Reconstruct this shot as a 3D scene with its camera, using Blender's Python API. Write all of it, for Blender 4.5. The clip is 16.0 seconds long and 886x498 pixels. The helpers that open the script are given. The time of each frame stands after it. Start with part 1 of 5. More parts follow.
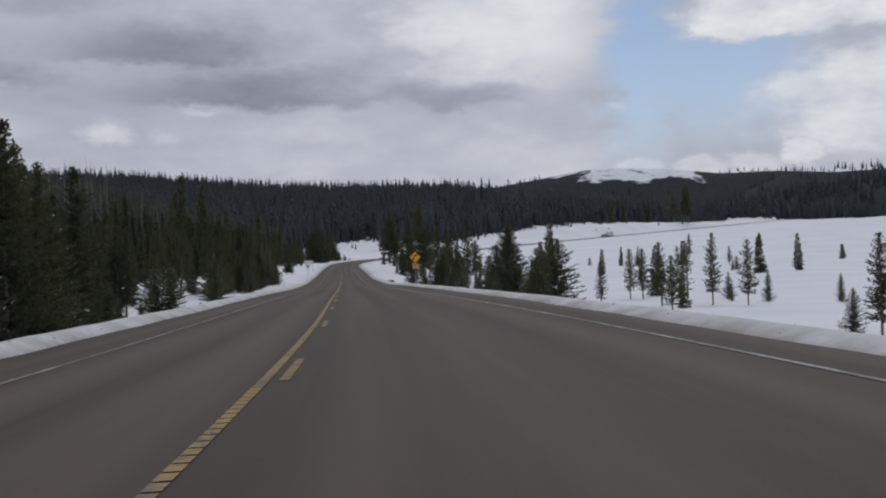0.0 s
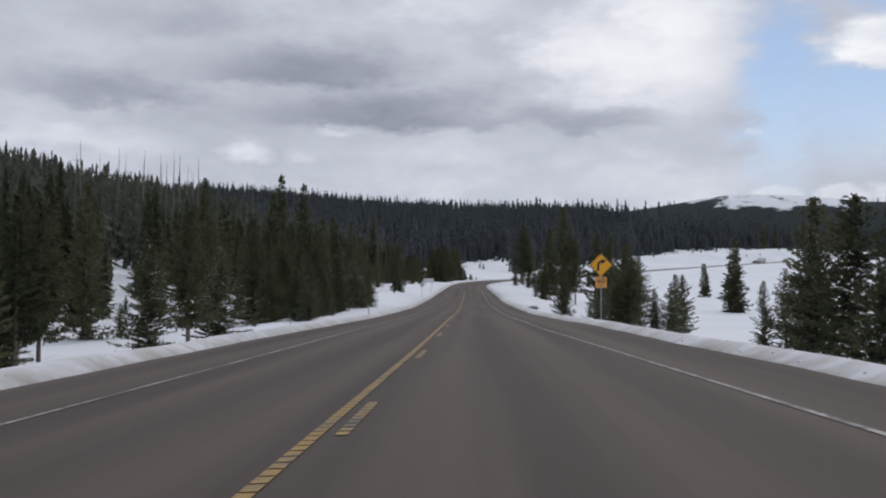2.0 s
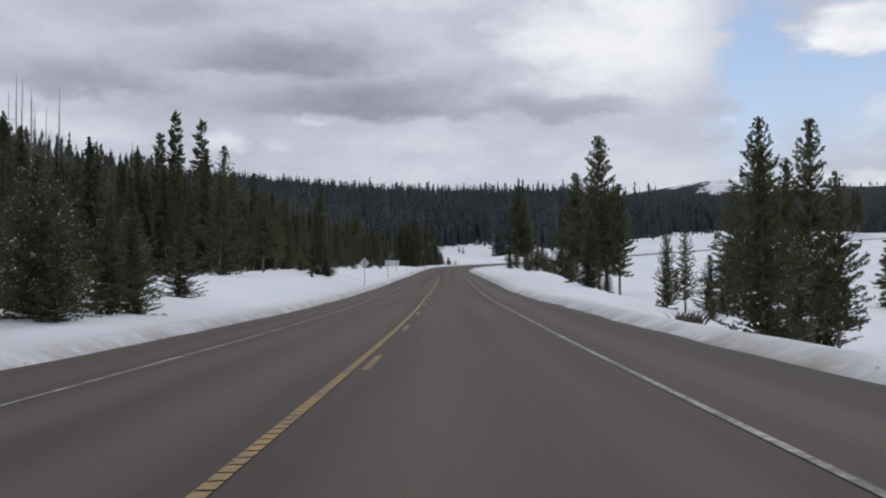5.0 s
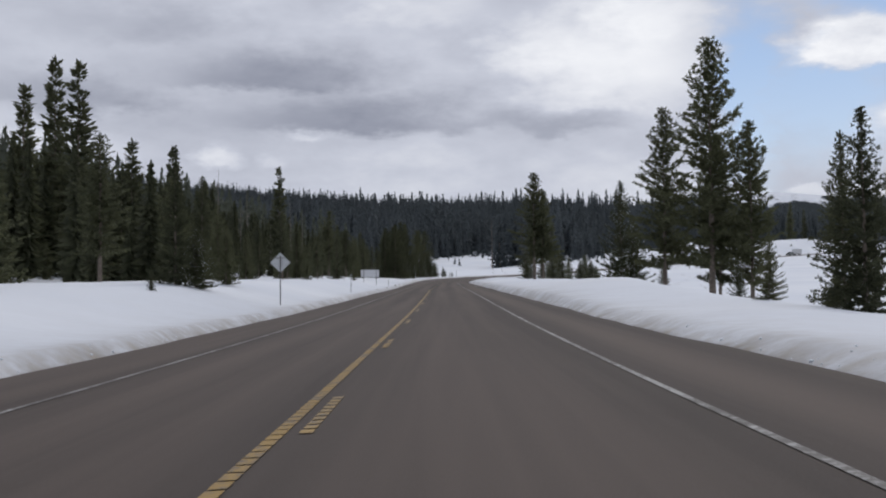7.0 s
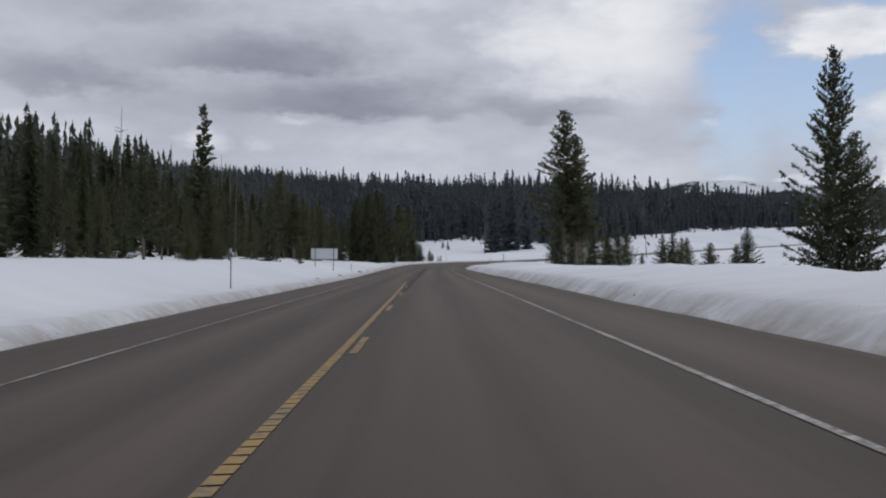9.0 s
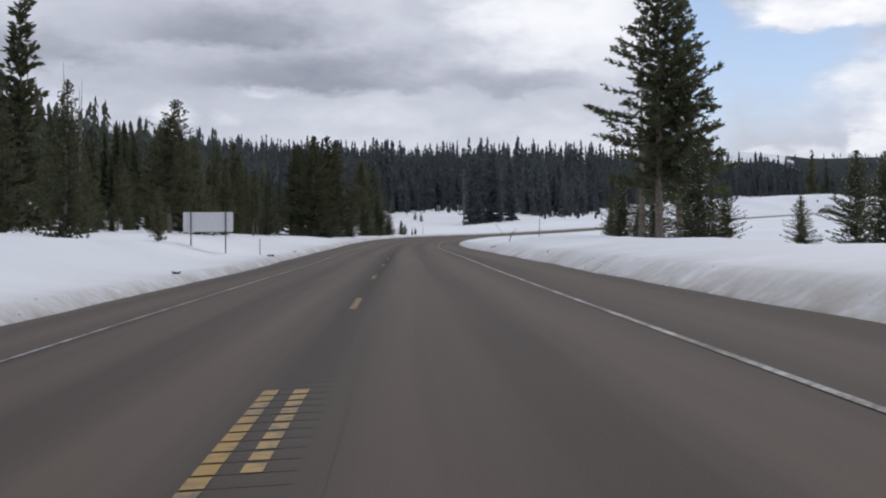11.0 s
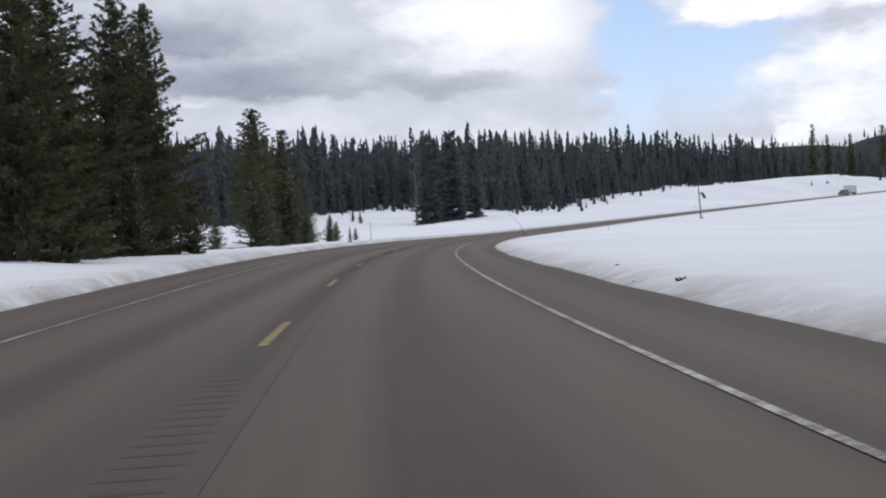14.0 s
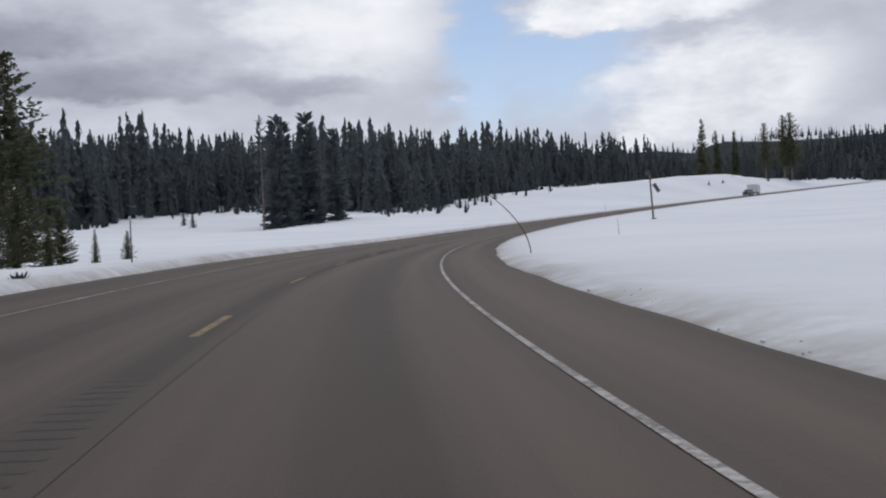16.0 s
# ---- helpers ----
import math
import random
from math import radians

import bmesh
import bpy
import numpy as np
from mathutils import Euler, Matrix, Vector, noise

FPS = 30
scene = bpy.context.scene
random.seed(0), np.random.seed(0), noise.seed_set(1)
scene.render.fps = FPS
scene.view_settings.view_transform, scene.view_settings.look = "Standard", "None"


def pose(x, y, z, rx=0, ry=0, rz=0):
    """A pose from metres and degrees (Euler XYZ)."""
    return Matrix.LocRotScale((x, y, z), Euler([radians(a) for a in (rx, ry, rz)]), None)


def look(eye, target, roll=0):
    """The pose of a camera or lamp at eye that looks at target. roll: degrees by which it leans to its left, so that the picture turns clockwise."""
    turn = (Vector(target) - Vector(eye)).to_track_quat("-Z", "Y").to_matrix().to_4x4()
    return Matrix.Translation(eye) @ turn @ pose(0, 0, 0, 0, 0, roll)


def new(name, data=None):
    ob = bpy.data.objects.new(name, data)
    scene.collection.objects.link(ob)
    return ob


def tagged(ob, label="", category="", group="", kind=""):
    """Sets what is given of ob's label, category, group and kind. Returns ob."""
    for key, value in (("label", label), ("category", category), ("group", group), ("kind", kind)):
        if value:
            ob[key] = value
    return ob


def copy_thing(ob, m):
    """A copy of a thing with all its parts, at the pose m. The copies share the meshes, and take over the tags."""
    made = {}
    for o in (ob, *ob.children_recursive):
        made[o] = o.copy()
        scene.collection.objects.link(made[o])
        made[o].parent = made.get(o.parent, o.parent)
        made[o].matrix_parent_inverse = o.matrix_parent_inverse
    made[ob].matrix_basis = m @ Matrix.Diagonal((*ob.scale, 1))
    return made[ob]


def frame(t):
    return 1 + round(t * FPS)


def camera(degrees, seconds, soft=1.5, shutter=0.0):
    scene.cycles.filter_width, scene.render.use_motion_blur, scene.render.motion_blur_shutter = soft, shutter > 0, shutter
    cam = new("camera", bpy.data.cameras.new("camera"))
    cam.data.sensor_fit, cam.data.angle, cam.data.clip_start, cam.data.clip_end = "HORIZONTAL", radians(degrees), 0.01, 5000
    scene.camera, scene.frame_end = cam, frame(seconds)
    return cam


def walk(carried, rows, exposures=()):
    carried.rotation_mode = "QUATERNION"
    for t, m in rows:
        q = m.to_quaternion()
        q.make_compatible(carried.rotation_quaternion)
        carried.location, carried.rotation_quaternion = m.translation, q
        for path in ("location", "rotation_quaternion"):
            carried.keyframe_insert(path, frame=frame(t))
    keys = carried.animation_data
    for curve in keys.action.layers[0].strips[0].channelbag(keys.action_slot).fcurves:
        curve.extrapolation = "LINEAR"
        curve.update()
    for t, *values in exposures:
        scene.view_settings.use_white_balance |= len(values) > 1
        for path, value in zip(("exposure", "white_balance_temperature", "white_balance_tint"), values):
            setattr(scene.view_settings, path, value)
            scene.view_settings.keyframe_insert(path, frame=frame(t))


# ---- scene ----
SOFT = 2.1
EXPOSURES = [(0.0, -0.22), (0.4, 0.06), (2.0, 0.06), (3.5, 0.06), (7.0, 0.06), (8.0, 0.0), (8.5, -0.18), (9.5, 0.0), (11.0, 0.17), (11.5, 0.30), (12.5, 0.31), (13.0, 0.40), (13.5, 0.38), (14.5, 0.26), (16.0, 0.06)]
cam = camera(44.25, 16.0, soft=SOFT)
PATH = [
    (0, (1.162, 0.000, 1.182), (1.673, 9.985, 1.378), -1.67),
    (0.5, (0.966, 12.791, 1.192), (0.836, 22.783, 1.560), -0.57),
    (1, (0.774, 25.653, 1.185), (0.464, 35.645, 1.435), -0.29),
    (1.5, (0.322, 38.581, 1.162), (-0.134, 48.563, 1.554), 0.35),
    (2, (-0.172, 51.573, 1.126), (-0.832, 61.542, 1.543), 0.13),
    (2.5, (-0.622, 64.642, 1.084), (-1.344, 74.605, 1.541), -0.15),
    (3, (-1.069, 77.794, 1.044), (-1.735, 87.762, 1.498), -0.28),
    (3.5, (-1.561, 91.025, 1.005), (-2.245, 100.994, 1.389), -0.40),
    (4, (-2.100, 104.330, 0.940), (-2.630, 114.313, 1.177), -0.14),
    (4.5, (-2.665, 117.707, 0.850), (-3.167, 127.688, 1.212), -0.38),
    (4.7, (-2.901, 123.077, 0.816), (-3.364, 133.062, 1.125), -0.20),
    (5.2, (-3.456, 136.561, 0.761), (-3.917, 146.545, 1.086), -0.32),
    (5.75, (-4.043, 151.494, 0.756), (-4.500, 161.476, 1.125), -0.63),
    (6.3, (-4.667, 166.525, 0.813), (-5.119, 176.506, 1.224), -0.95),
    (6.8, (-5.280, 180.273, 0.902), (-5.731, 190.253, 1.331), -1.07),
    (7, (-5.536, 185.793, 0.947), (-5.947, 195.774, 1.397), -0.58),
    (7.5, (-6.167, 199.645, 1.091), (-6.636, 209.620, 1.626), -0.62),
    (8, (-6.755, 213.579, 1.287), (-7.114, 223.553, 1.919), -0.26),
    (8.5, (-7.367, 227.600, 1.524), (-7.611, 237.594, 1.774), 0.98),
    (8.7, (-7.615, 233.233, 1.628), (-7.926, 243.223, 1.952), 0.29),
    (9.2, (-8.253, 247.376, 1.905), (-8.527, 257.368, 2.214), 0.20),
    (9.75, (-8.986, 263.033, 2.228), (-9.169, 273.028, 2.500), -0.02),
    (10.3, (-9.740, 278.793, 2.550), (-9.832, 288.790, 2.783), -0.24),
    (10.8, (-10.431, 293.211, 2.829), (-10.486, 303.209, 3.048), -0.33),
    (11, (-10.708, 299.003, 2.941), (-10.717, 309.003, 3.017), -0.24),
    (11.2, (-10.938, 304.825, 3.058), (-10.985, 314.825, 3.074), -0.18),
    (11.5, (-11.279, 313.640, 3.236), (-11.397, 323.639, 3.196), 0.02),
    (11.8, (-11.606, 322.552, 3.418), (-11.488, 332.549, 3.205), -0.06),
    (12, (-11.811, 328.548, 3.540), (-11.696, 338.546, 3.392), -0.15),
    (12.2, (-12.007, 334.589, 3.664), (-11.933, 344.588, 3.618), -0.17),
    (12.5, (-12.295, 343.734, 3.853), (-12.145, 353.732, 3.732), -0.10),
    (13, (-12.800, 359.194, 4.179), (-12.401, 369.184, 3.980), -0.21),
    (13.5, (-13.187, 374.723, 4.521), (-12.730, 384.713, 4.555), -1.85),
    (14, (-13.419, 390.115, 4.880), (-12.860, 400.099, 4.972), -2.50),
    (14.5, (-13.367, 405.365, 5.290), (-12.384, 415.317, 5.230), -3.30),
    (15, (-12.959, 420.476, 5.739), (-11.749, 430.402, 5.779), -4.56),
    (15.2, (-12.696, 426.479, 5.912), (-11.385, 436.393, 5.952), -4.58),
    (15.5, (-12.188, 435.435, 6.156), (-10.770, 445.332, 6.340), -4.08),
    (16, (-10.972, 450.215, 6.545), (-9.059, 460.030, 6.624), -2.88),
]
walk(cam, [(t, look(eye, target, lean)) for t, eye, target, lean in PATH], exposures=EXPOSURES)

SUN_UP, SUN_TURN, SUN_POWER = 48, 20, 0.7
SKY_STRENGTH, SKY_GAIN = 1.0, 0.10
CLOUD_WHITE = (0.93, 0.94, 0.97, 1)
CLOUD_DARK, CLOUD_LIGHT = (0.262, 0.280, 0.350, 1), (0.540, 0.566, 0.652, 1)
# clouds as regions of the sky: azimuth, elevation, half width, reach up, reach down (degrees), strength
BLUE_GAPS = [(13.6, 10.0, 2.3, 5.5, 5.5, 0.95), (17.2, 10.2, 5.2, 2.3, 3.9, 0.92), (4.0, 16.6, 3.0, 0.8, 0.5, 0.7), (20.5, 14.7, 5.0, 2.0, 1.3, 0.9), (11.8, 16.5, 2.6, 2.2, 1.5, 0.85)]
PUFFS = [(19.6, 11.9, 4.6, 1.9, 1.0, 1.0), (25.0, 12.5, 3.4, 2.2, 1.4, 0.95), (25.5, 8.6, 7.6, 2.4, 3.6, 0.85), (12.3, 8.3, 0.5, 0.28, 0.2, 0.55), (13.0, 4.9, 1.5, 0.6, 0.6, 0.7), (16.4, 4.9, 1.5, 0.6, 0.6, 0.6), (18.9, 4.9, 1.5, 0.7, 0.6, 0.6), (21.3, 5.6, 1.4, 0.9, 0.9, 0.9)]
CLOUD_TONE = [(6.6, 12.2, 6.2, 3.6, 3.2, 0.40), (8.8, 14.4, 3.6, 1.8, 1.6, 0.22), (1.5, 13.2, 3.0, 1.6, 1.4, 0.12), (-10.5, 11.3, 6.5, 1.9, 0.55, -0.36), (-6.5, 9.15, 7.2, 1.7, 0.55, -0.36),
              (4.5, 8.9, 4.0, 1.0, 0.5, -0.24), (-21.0, 10.0, 5.0, 1.6, 0.7, -0.30), (-9.3, 8.55, 1.4, 0.35, 0.3, 0.22), (-14.0, 7.2, 1.3, 0.8, 0.6, 0.30), (-11.2, 7.2, 0.9, 0.5, 0.4, 0.14),
              (-17.0, 13.9, 5.0, 1.2, 0.9, -0.16), (-3.0, 15.2, 5.0, 1.3, 1.0, 0.16), (2.0, 5.6, 16.0, 2.4, 3.0, 0.12), (-22.0, 7.8, 5.0, 0.9, 0.7, 0.16)]

# ---- sky and light ----
def sky_world():
    world = bpy.data.worlds.new("sky")
    world.use_nodes = True
    scene.world = world
    nt = world.node_tree
    nt.nodes.clear()
    N, L = nt.nodes.new, nt.links.new

    def math_node(op, a, b=None, c=None, clamp=False):
        n = N("ShaderNodeMath")
        n.operation, n.use_clamp = op, clamp
        for i, v in enumerate((a, b, c)):
            if v is None:
                continue
            if isinstance(v, (int, float)):
                n.inputs[i].default_value = v
            else:
                L(v, n.inputs[i])
        return n.outputs[0]

    def smooth(v, lo, hi, out0=0.0, out1=1.0):
        n = N("ShaderNodeMapRange")
        n.interpolation_type = "SMOOTHSTEP"
        for key, val in (("From Min", lo), ("From Max", hi), ("To Min", out0), ("To Max", out1)):
            n.inputs[key].default_value = val
        L(v, n.inputs["Value"])
        return n.outputs[0]

    def mix(f, a, b):
        n = N("ShaderNodeMix")
        n.data_type = "RGBA"
        for key, v in ((0, f), (6, a), (7, b)):
            if isinstance(v, (tuple, float)):
                n.inputs[key].default_value = v
            else:
                L(v, n.inputs[key])
        return n.outputs[2]

    out, bg = N("ShaderNodeOutputWorld"), N("ShaderNodeBackground")
    sky = N("ShaderNodeTexSky")
    sky.sky_type, sky.sun_disc = "NISHITA", False
    sky.sun_elevation, sky.sun_rotation = radians(SUN_UP), radians(SUN_TURN)
    sky.air_density, sky.dust_density, sky.altitude = 1.0, 1.0, 2000
    coord = N("ShaderNodeTexCoord")
    sep = N("ShaderNodeSeparateXYZ")
    L(coord.outputs["Generated"], sep.inputs[0])
    x, y, z = sep.outputs
    # azimuth to the right of +y and elevation, in degrees
    azim = math_node("MULTIPLY", math_node("ARCTAN2", x, y), 57.296)
    elev = math_node("MULTIPLY", math_node("ARCSINE", z), 57.296)

    comb = N("ShaderNodeCombineXYZ")
    L(math_node("MULTIPLY", azim, 0.06), comb.inputs[0])
    L(math_node("MULTIPLY", elev, 0.13), comb.inputs[1])

    def noise_tex(scale, detail, rough, offset, dist=0.0):
        mp = N("ShaderNodeMapping")
        mp.inputs["Location"].default_value = offset
        L(comb.outputs[0], mp.inputs[0])
        n = N("ShaderNodeTexNoise")
        n.inputs["Scale"].default_value, n.inputs["Detail"].default_value = scale, detail
        n.inputs["Roughness"].default_value, n.inputs["Distortion"].default_value = rough, dist
        L(mp.outputs[0], n.inputs["Vector"])
        return n.outputs

    def centred(v, gain):
        return math_node("MULTIPLY", math_node("SUBTRACT", v, 0.5), gain)

    billow = noise_tex(5.0, 6, 0.55, (3.1, 7.7, 0.0))
    curl = noise_tex(17.0, 5, 0.6, (5.3, 1.2, 2.0))
    soft = noise_tex(1.7, 4, 0.5, (2.3, 0.9, 0.0), 0.2)[0]
    bx, by, _ = (lambda n: (L(billow[1], n.inputs[0]), n.outputs)[1])(N("ShaderNodeSeparateColor"))
    cx, cy, _ = (lambda n: (L(curl[1], n.inputs[0]), n.outputs)[1])(N("ShaderNodeSeparateColor"))
    # the edges of the clouds billow: directions shifted by noise
    wide_a = math_node("ADD", azim, math_node("ADD", centred(bx, 5.0), centred(cx, 1.2)))
    wide_e = math_node("ADD", elev, math_node("ADD", centred(by, 2.4), centred(cy, 0.6)))
    tight_a = math_node("ADD", azim, math_node("ADD", centred(bx, 2.0), centred(cx, 1.6)))
    tight_e = math_node("ADD", elev, math_node("ADD", centred(by, 0.9), centred(cy, 0.8)))

    def blob(a0, e0, aw, up, down, lo=1.3, hi=0.35, tight=False):
        """A region of the sky with billowing edges, 1 in its middle."""
        a, e = (tight_a, tight_e) if tight else (wide_a, wide_e)
        da = math_node("DIVIDE", math_node("SUBTRACT", a, a0), aw)
        de = math_node("SUBTRACT", e, e0)
        de = math_node("MAXIMUM", math_node("DIVIDE", de, up), math_node("DIVIDE", de, -down))
        r = math_node("SQRT", math_node("ADD", math_node("MULTIPLY", da, da), math_node("MULTIPLY", de, de)))
        return smooth(r, lo, hi)

    gap = 0.0
    for a0, e0, aw, up, down, deep in BLUE_GAPS:
        gap = math_node("MAXIMUM", gap, math_node("MULTIPLY", blob(a0, e0, aw, up, down), deep))
    puff = 0.0
    for a0, e0, aw, up, down, deep in PUFFS:
        puff = math_node("MAXIMUM", puff, math_node("MULTIPLY", blob(a0, e0, aw, up, down, 1.15, 0.6, aw < 6), deep))
    cover = math_node("MAXIMUM", math_node("SUBTRACT", 1.0, gap), puff)
    # thick undersides are grey, thin rims and sunlit tops white
    tone = math_node("ADD", 0.44, math_node("ADD", centred(soft, 0.42), centred(billow[0], 0.34)))
    tone = math_node("ADD", tone, centred(curl[0], 0.07))
    for a0, e0, aw, up, down, more in CLOUD_TONE:
        tone = math_node("ADD", tone, math_node("MULTIPLY", blob(a0, e0, aw, up, down, 1.35, 0.2, aw < 2), more))
    heap = math_node("ADD", 0.82, math_node("ADD", centred(billow[0], 0.7), centred(curl[0], 0.25)))
    tone = mix(puff, tone, heap)
    ramp = N("ShaderNodeValToRGB")
    stops = ramp.color_ramp.elements
    stops.new(0.5)
    for el, (at, col) in zip(stops, ((0.0, CLOUD_DARK), (0.52, CLOUD_LIGHT), (1.0, CLOUD_WHITE))):
        el.position, el.color = at, col
    L(tone, ramp.inputs[0])
    cloud = ramp.outputs[0]
    blue = N("ShaderNodeVectorMath")
    blue.operation = "SCALE"
    L(sky.outputs[0], blue.inputs[0])
    blue.inputs["Scale"].default_value = SKY_GAIN
    hazy = mix(smooth(elev, 14.0, 4.0, 0.10, 0.55), blue.outputs[0], CLOUD_LIGHT)
    L(mix(cover, hazy, cloud), bg.inputs[0])
    bg.inputs[1].default_value = SKY_STRENGTH
    L(bg.outputs[0], out.inputs[0])


sky_world()
sun = bpy.data.lights.new("sun", "SUN")
sun.energy, sun.angle, sun.color = SUN_POWER, radians(14), (1.0, 0.95, 0.88)
tagged(new("sun", sun), kind="structure").matrix_world = pose(0, 0, 50, 90 - SUN_UP, 0, 180 - SUN_TURN)


# ---- materials ----
def material(name, rough=0.7, metal=0.0, spec=0.5):
    m = bpy.data.materials.new(name)
    m.use_nodes = True
    nt = m.node_tree
    p = nt.nodes["Principled BSDF"]
    p.inputs["Roughness"].default_value, p.inputs["Metallic"].default_value = rough, metal
    p.inputs["Specular IOR Level"].default_value = spec
    return m, nt, p


def noise_node(nt, scale, detail=4, rough=0.55, vec=None, kind="Object"):
    n = nt.nodes.new("ShaderNodeTexNoise")
    n.inputs["Scale"].default_value, n.inputs["Detail"].default_value, n.inputs["Roughness"].default_value = scale, detail, rough
    if vec is None:
        c = nt.nodes.new("ShaderNodeTexCoord")
        vec = c.outputs[kind]
    nt.links.new(vec, n.inputs["Vector"])
    return n.outputs[0]


def ramp_node(nt, fac, stops):
    r = nt.nodes.new("ShaderNodeValToRGB")
    e = r.color_ramp.elements
    while len(e) < len(stops):
        e.new(0.5)
    for el, (pos, col) in zip(e, stops):
        el.position, el.color = pos, (*col, 1)
    nt.links.new(fac, r.inputs[0])
    return r.outputs[0]


def mix_node(nt, fac, a, b, blend="MIX"):
    n = nt.nodes.new("ShaderNodeMix")
    n.data_type, n.blend_type = "RGBA", blend
    for key, v in ((0, fac), (6, a), (7, b)):
        if isinstance(v, tuple):
            n.inputs[key].default_value = (*v, 1) if len(v) == 3 else v
        elif isinstance(v, (int, float)):
            n.inputs[key].default_value = v
        else:
            nt.links.new(v, n.inputs[key])
    return n.outputs[2]


def bump_node(nt, p, height, strength, distance):
    b = nt.nodes.new("ShaderNodeBump")
    b.inputs["Strength"].default_value, b.inputs["Distance"].default_value = strength, distance
    nt.links.new(height, b.inputs["Height"])
    nt.links.new(b.outputs[0], p.inputs["Normal"])


def simple(name, col, rough=0.6, metal=0.0, vary=0.25, scale=6.0):
    m, nt, p = material(name, rough, metal)
    n = noise_node(nt, scale, 5)
    c = ramp_node(nt, n, [(0.3, tuple(v * (1 - vary) for v in col)), (0.7, tuple(min(1, v * (1 + vary)) for v in col))])
    nt.links.new(c, p.inputs["Base Color"])
    return m


def snow_material():
    m, nt, p = material("snow", 0.9, 0.0, 0.04)
    geo = nt.nodes.new("ShaderNodeNewGeometry")
    pos = geo.outputs["Position"]
    drift, grain, lump = noise_node(nt, 0.05, 5, 0.5, pos), noise_node(nt, 2.2, 6, 0.6, pos), noise_node(nt, 0.45, 5, 0.55, pos)
    clean = ramp_node(nt, drift, [(0.3, (0.74, 0.77, 0.82)), (0.7, (0.84, 0.86, 0.89))])
    # road grit thrown on the ploughed edge: held in the mesh attribute "grit" (0 clean, 1 at the road's edge)
    at = nt.nodes.new("ShaderNodeAttribute")
    at.attribute_name = "grit"
    speck = ramp_node(nt, mix_node(nt, 0.5, grain, lump), [(0.38, (0.25, 0.25, 0.25)), (0.62, (1, 1, 1))])
    amount = nt.nodes.new("ShaderNodeMath")
    amount.operation, amount.use_clamp = "MULTIPLY", True
    nt.links.new(at.outputs["Fac"], amount.inputs[0])
    nt.links.new(speck, amount.inputs[1])
    dirty = ramp_node(nt, grain, [(0.25, (0.17, 0.145, 0.12)), (0.75, (0.40, 0.36, 0.305))])
    c = mix_node(nt, amount.outputs[0], clean, dirty)
    # far slopes are coloured dark between the trunks, by the mesh attribute "wood"
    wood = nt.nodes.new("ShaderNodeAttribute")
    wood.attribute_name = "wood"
    dark_floor = ramp_node(nt, noise_node(nt, 0.09, 6, 0.7, pos), [(0.3, (0.022, 0.028, 0.030)), (0.7, (0.050, 0.060, 0.064))])
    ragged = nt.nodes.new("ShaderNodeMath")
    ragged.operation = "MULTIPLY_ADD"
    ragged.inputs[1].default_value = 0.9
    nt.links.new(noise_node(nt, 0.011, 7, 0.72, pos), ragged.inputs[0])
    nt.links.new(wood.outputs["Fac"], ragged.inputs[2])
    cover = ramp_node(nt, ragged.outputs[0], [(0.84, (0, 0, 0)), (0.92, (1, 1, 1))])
    nt.links.new(mix_node(nt, cover, c, dark_floor), p.inputs["Base Color"])
    hgt = mix_node(nt, 0.4, lump, mix_node(nt, 0.35, grain, noise_node(nt, 8.0, 4, 0.6, pos)))
    bump_node(nt, p, hgt, 0.5, 0.12)
    p.inputs["Subsurface Weight"].default_value = 0.0
    return m


def asphalt_material(cols, name):
    m, nt, p = material(name, 0.8, 0.0, 0.25)
    uv = nt.nodes.new("ShaderNodeTexCoord").outputs["UV"]
    stretch = nt.nodes.new("ShaderNodeMapping")
    stretch.inputs["Scale"].default_value = (1.0, 0.02, 1.0)
    nt.links.new(uv, stretch.inputs[0])
    lanes = noise_node(nt, 0.8, 4, 0.6, stretch.outputs[0])
    blot, grain = noise_node(nt, 0.35, 5, 0.6, uv), noise_node(nt, 45.0, 3, 0.6, uv)
    c = ramp_node(nt, lanes, [(0.3, cols[0]), (0.7, cols[1])])
    c = mix_node(nt, 0.35, c, ramp_node(nt, blot, [(0.3, cols[0]), (0.7, cols[2])]))
    # lighter wheel paths, two to each lane
    sep = nt.nodes.new("ShaderNodeSeparateXYZ")
    nt.links.new(uv, sep.inputs[0])

    def calc(op, a, b=0.0, k=0.0):
        n = nt.nodes.new("ShaderNodeMath")
        n.operation = op
        for i, v in enumerate((a, b, k)):
            if isinstance(v, float):
                n.inputs[i].default_value = v
            else:
                nt.links.new(v, n.inputs[i])
        return n.outputs[0]

    path = calc("COSINE", calc("MULTIPLY", calc("SUBTRACT", calc("ABSOLUTE", sep.outputs[0]), 0.95), 3.59))
    path = calc("ADD", calc("MULTIPLY", path, 0.12), calc("MULTIPLY", lanes, 1.0))
    c = mix_node(nt, ramp_node(nt, path, [(0.35, (0, 0, 0)), (0.75, (1, 1, 1))]), c, tuple(v * 1.35 for v in cols[1]))
    c = mix_node(nt, 0.22, c, ramp_node(nt, grain, [(0.3, (0.035, 0.030, 0.026)), (0.7, (0.12, 0.105, 0.094))]))
    nt.links.new(c, p.inputs["Base Color"])
    bump_node(nt, p, grain, 0.25, 0.01)
    return m


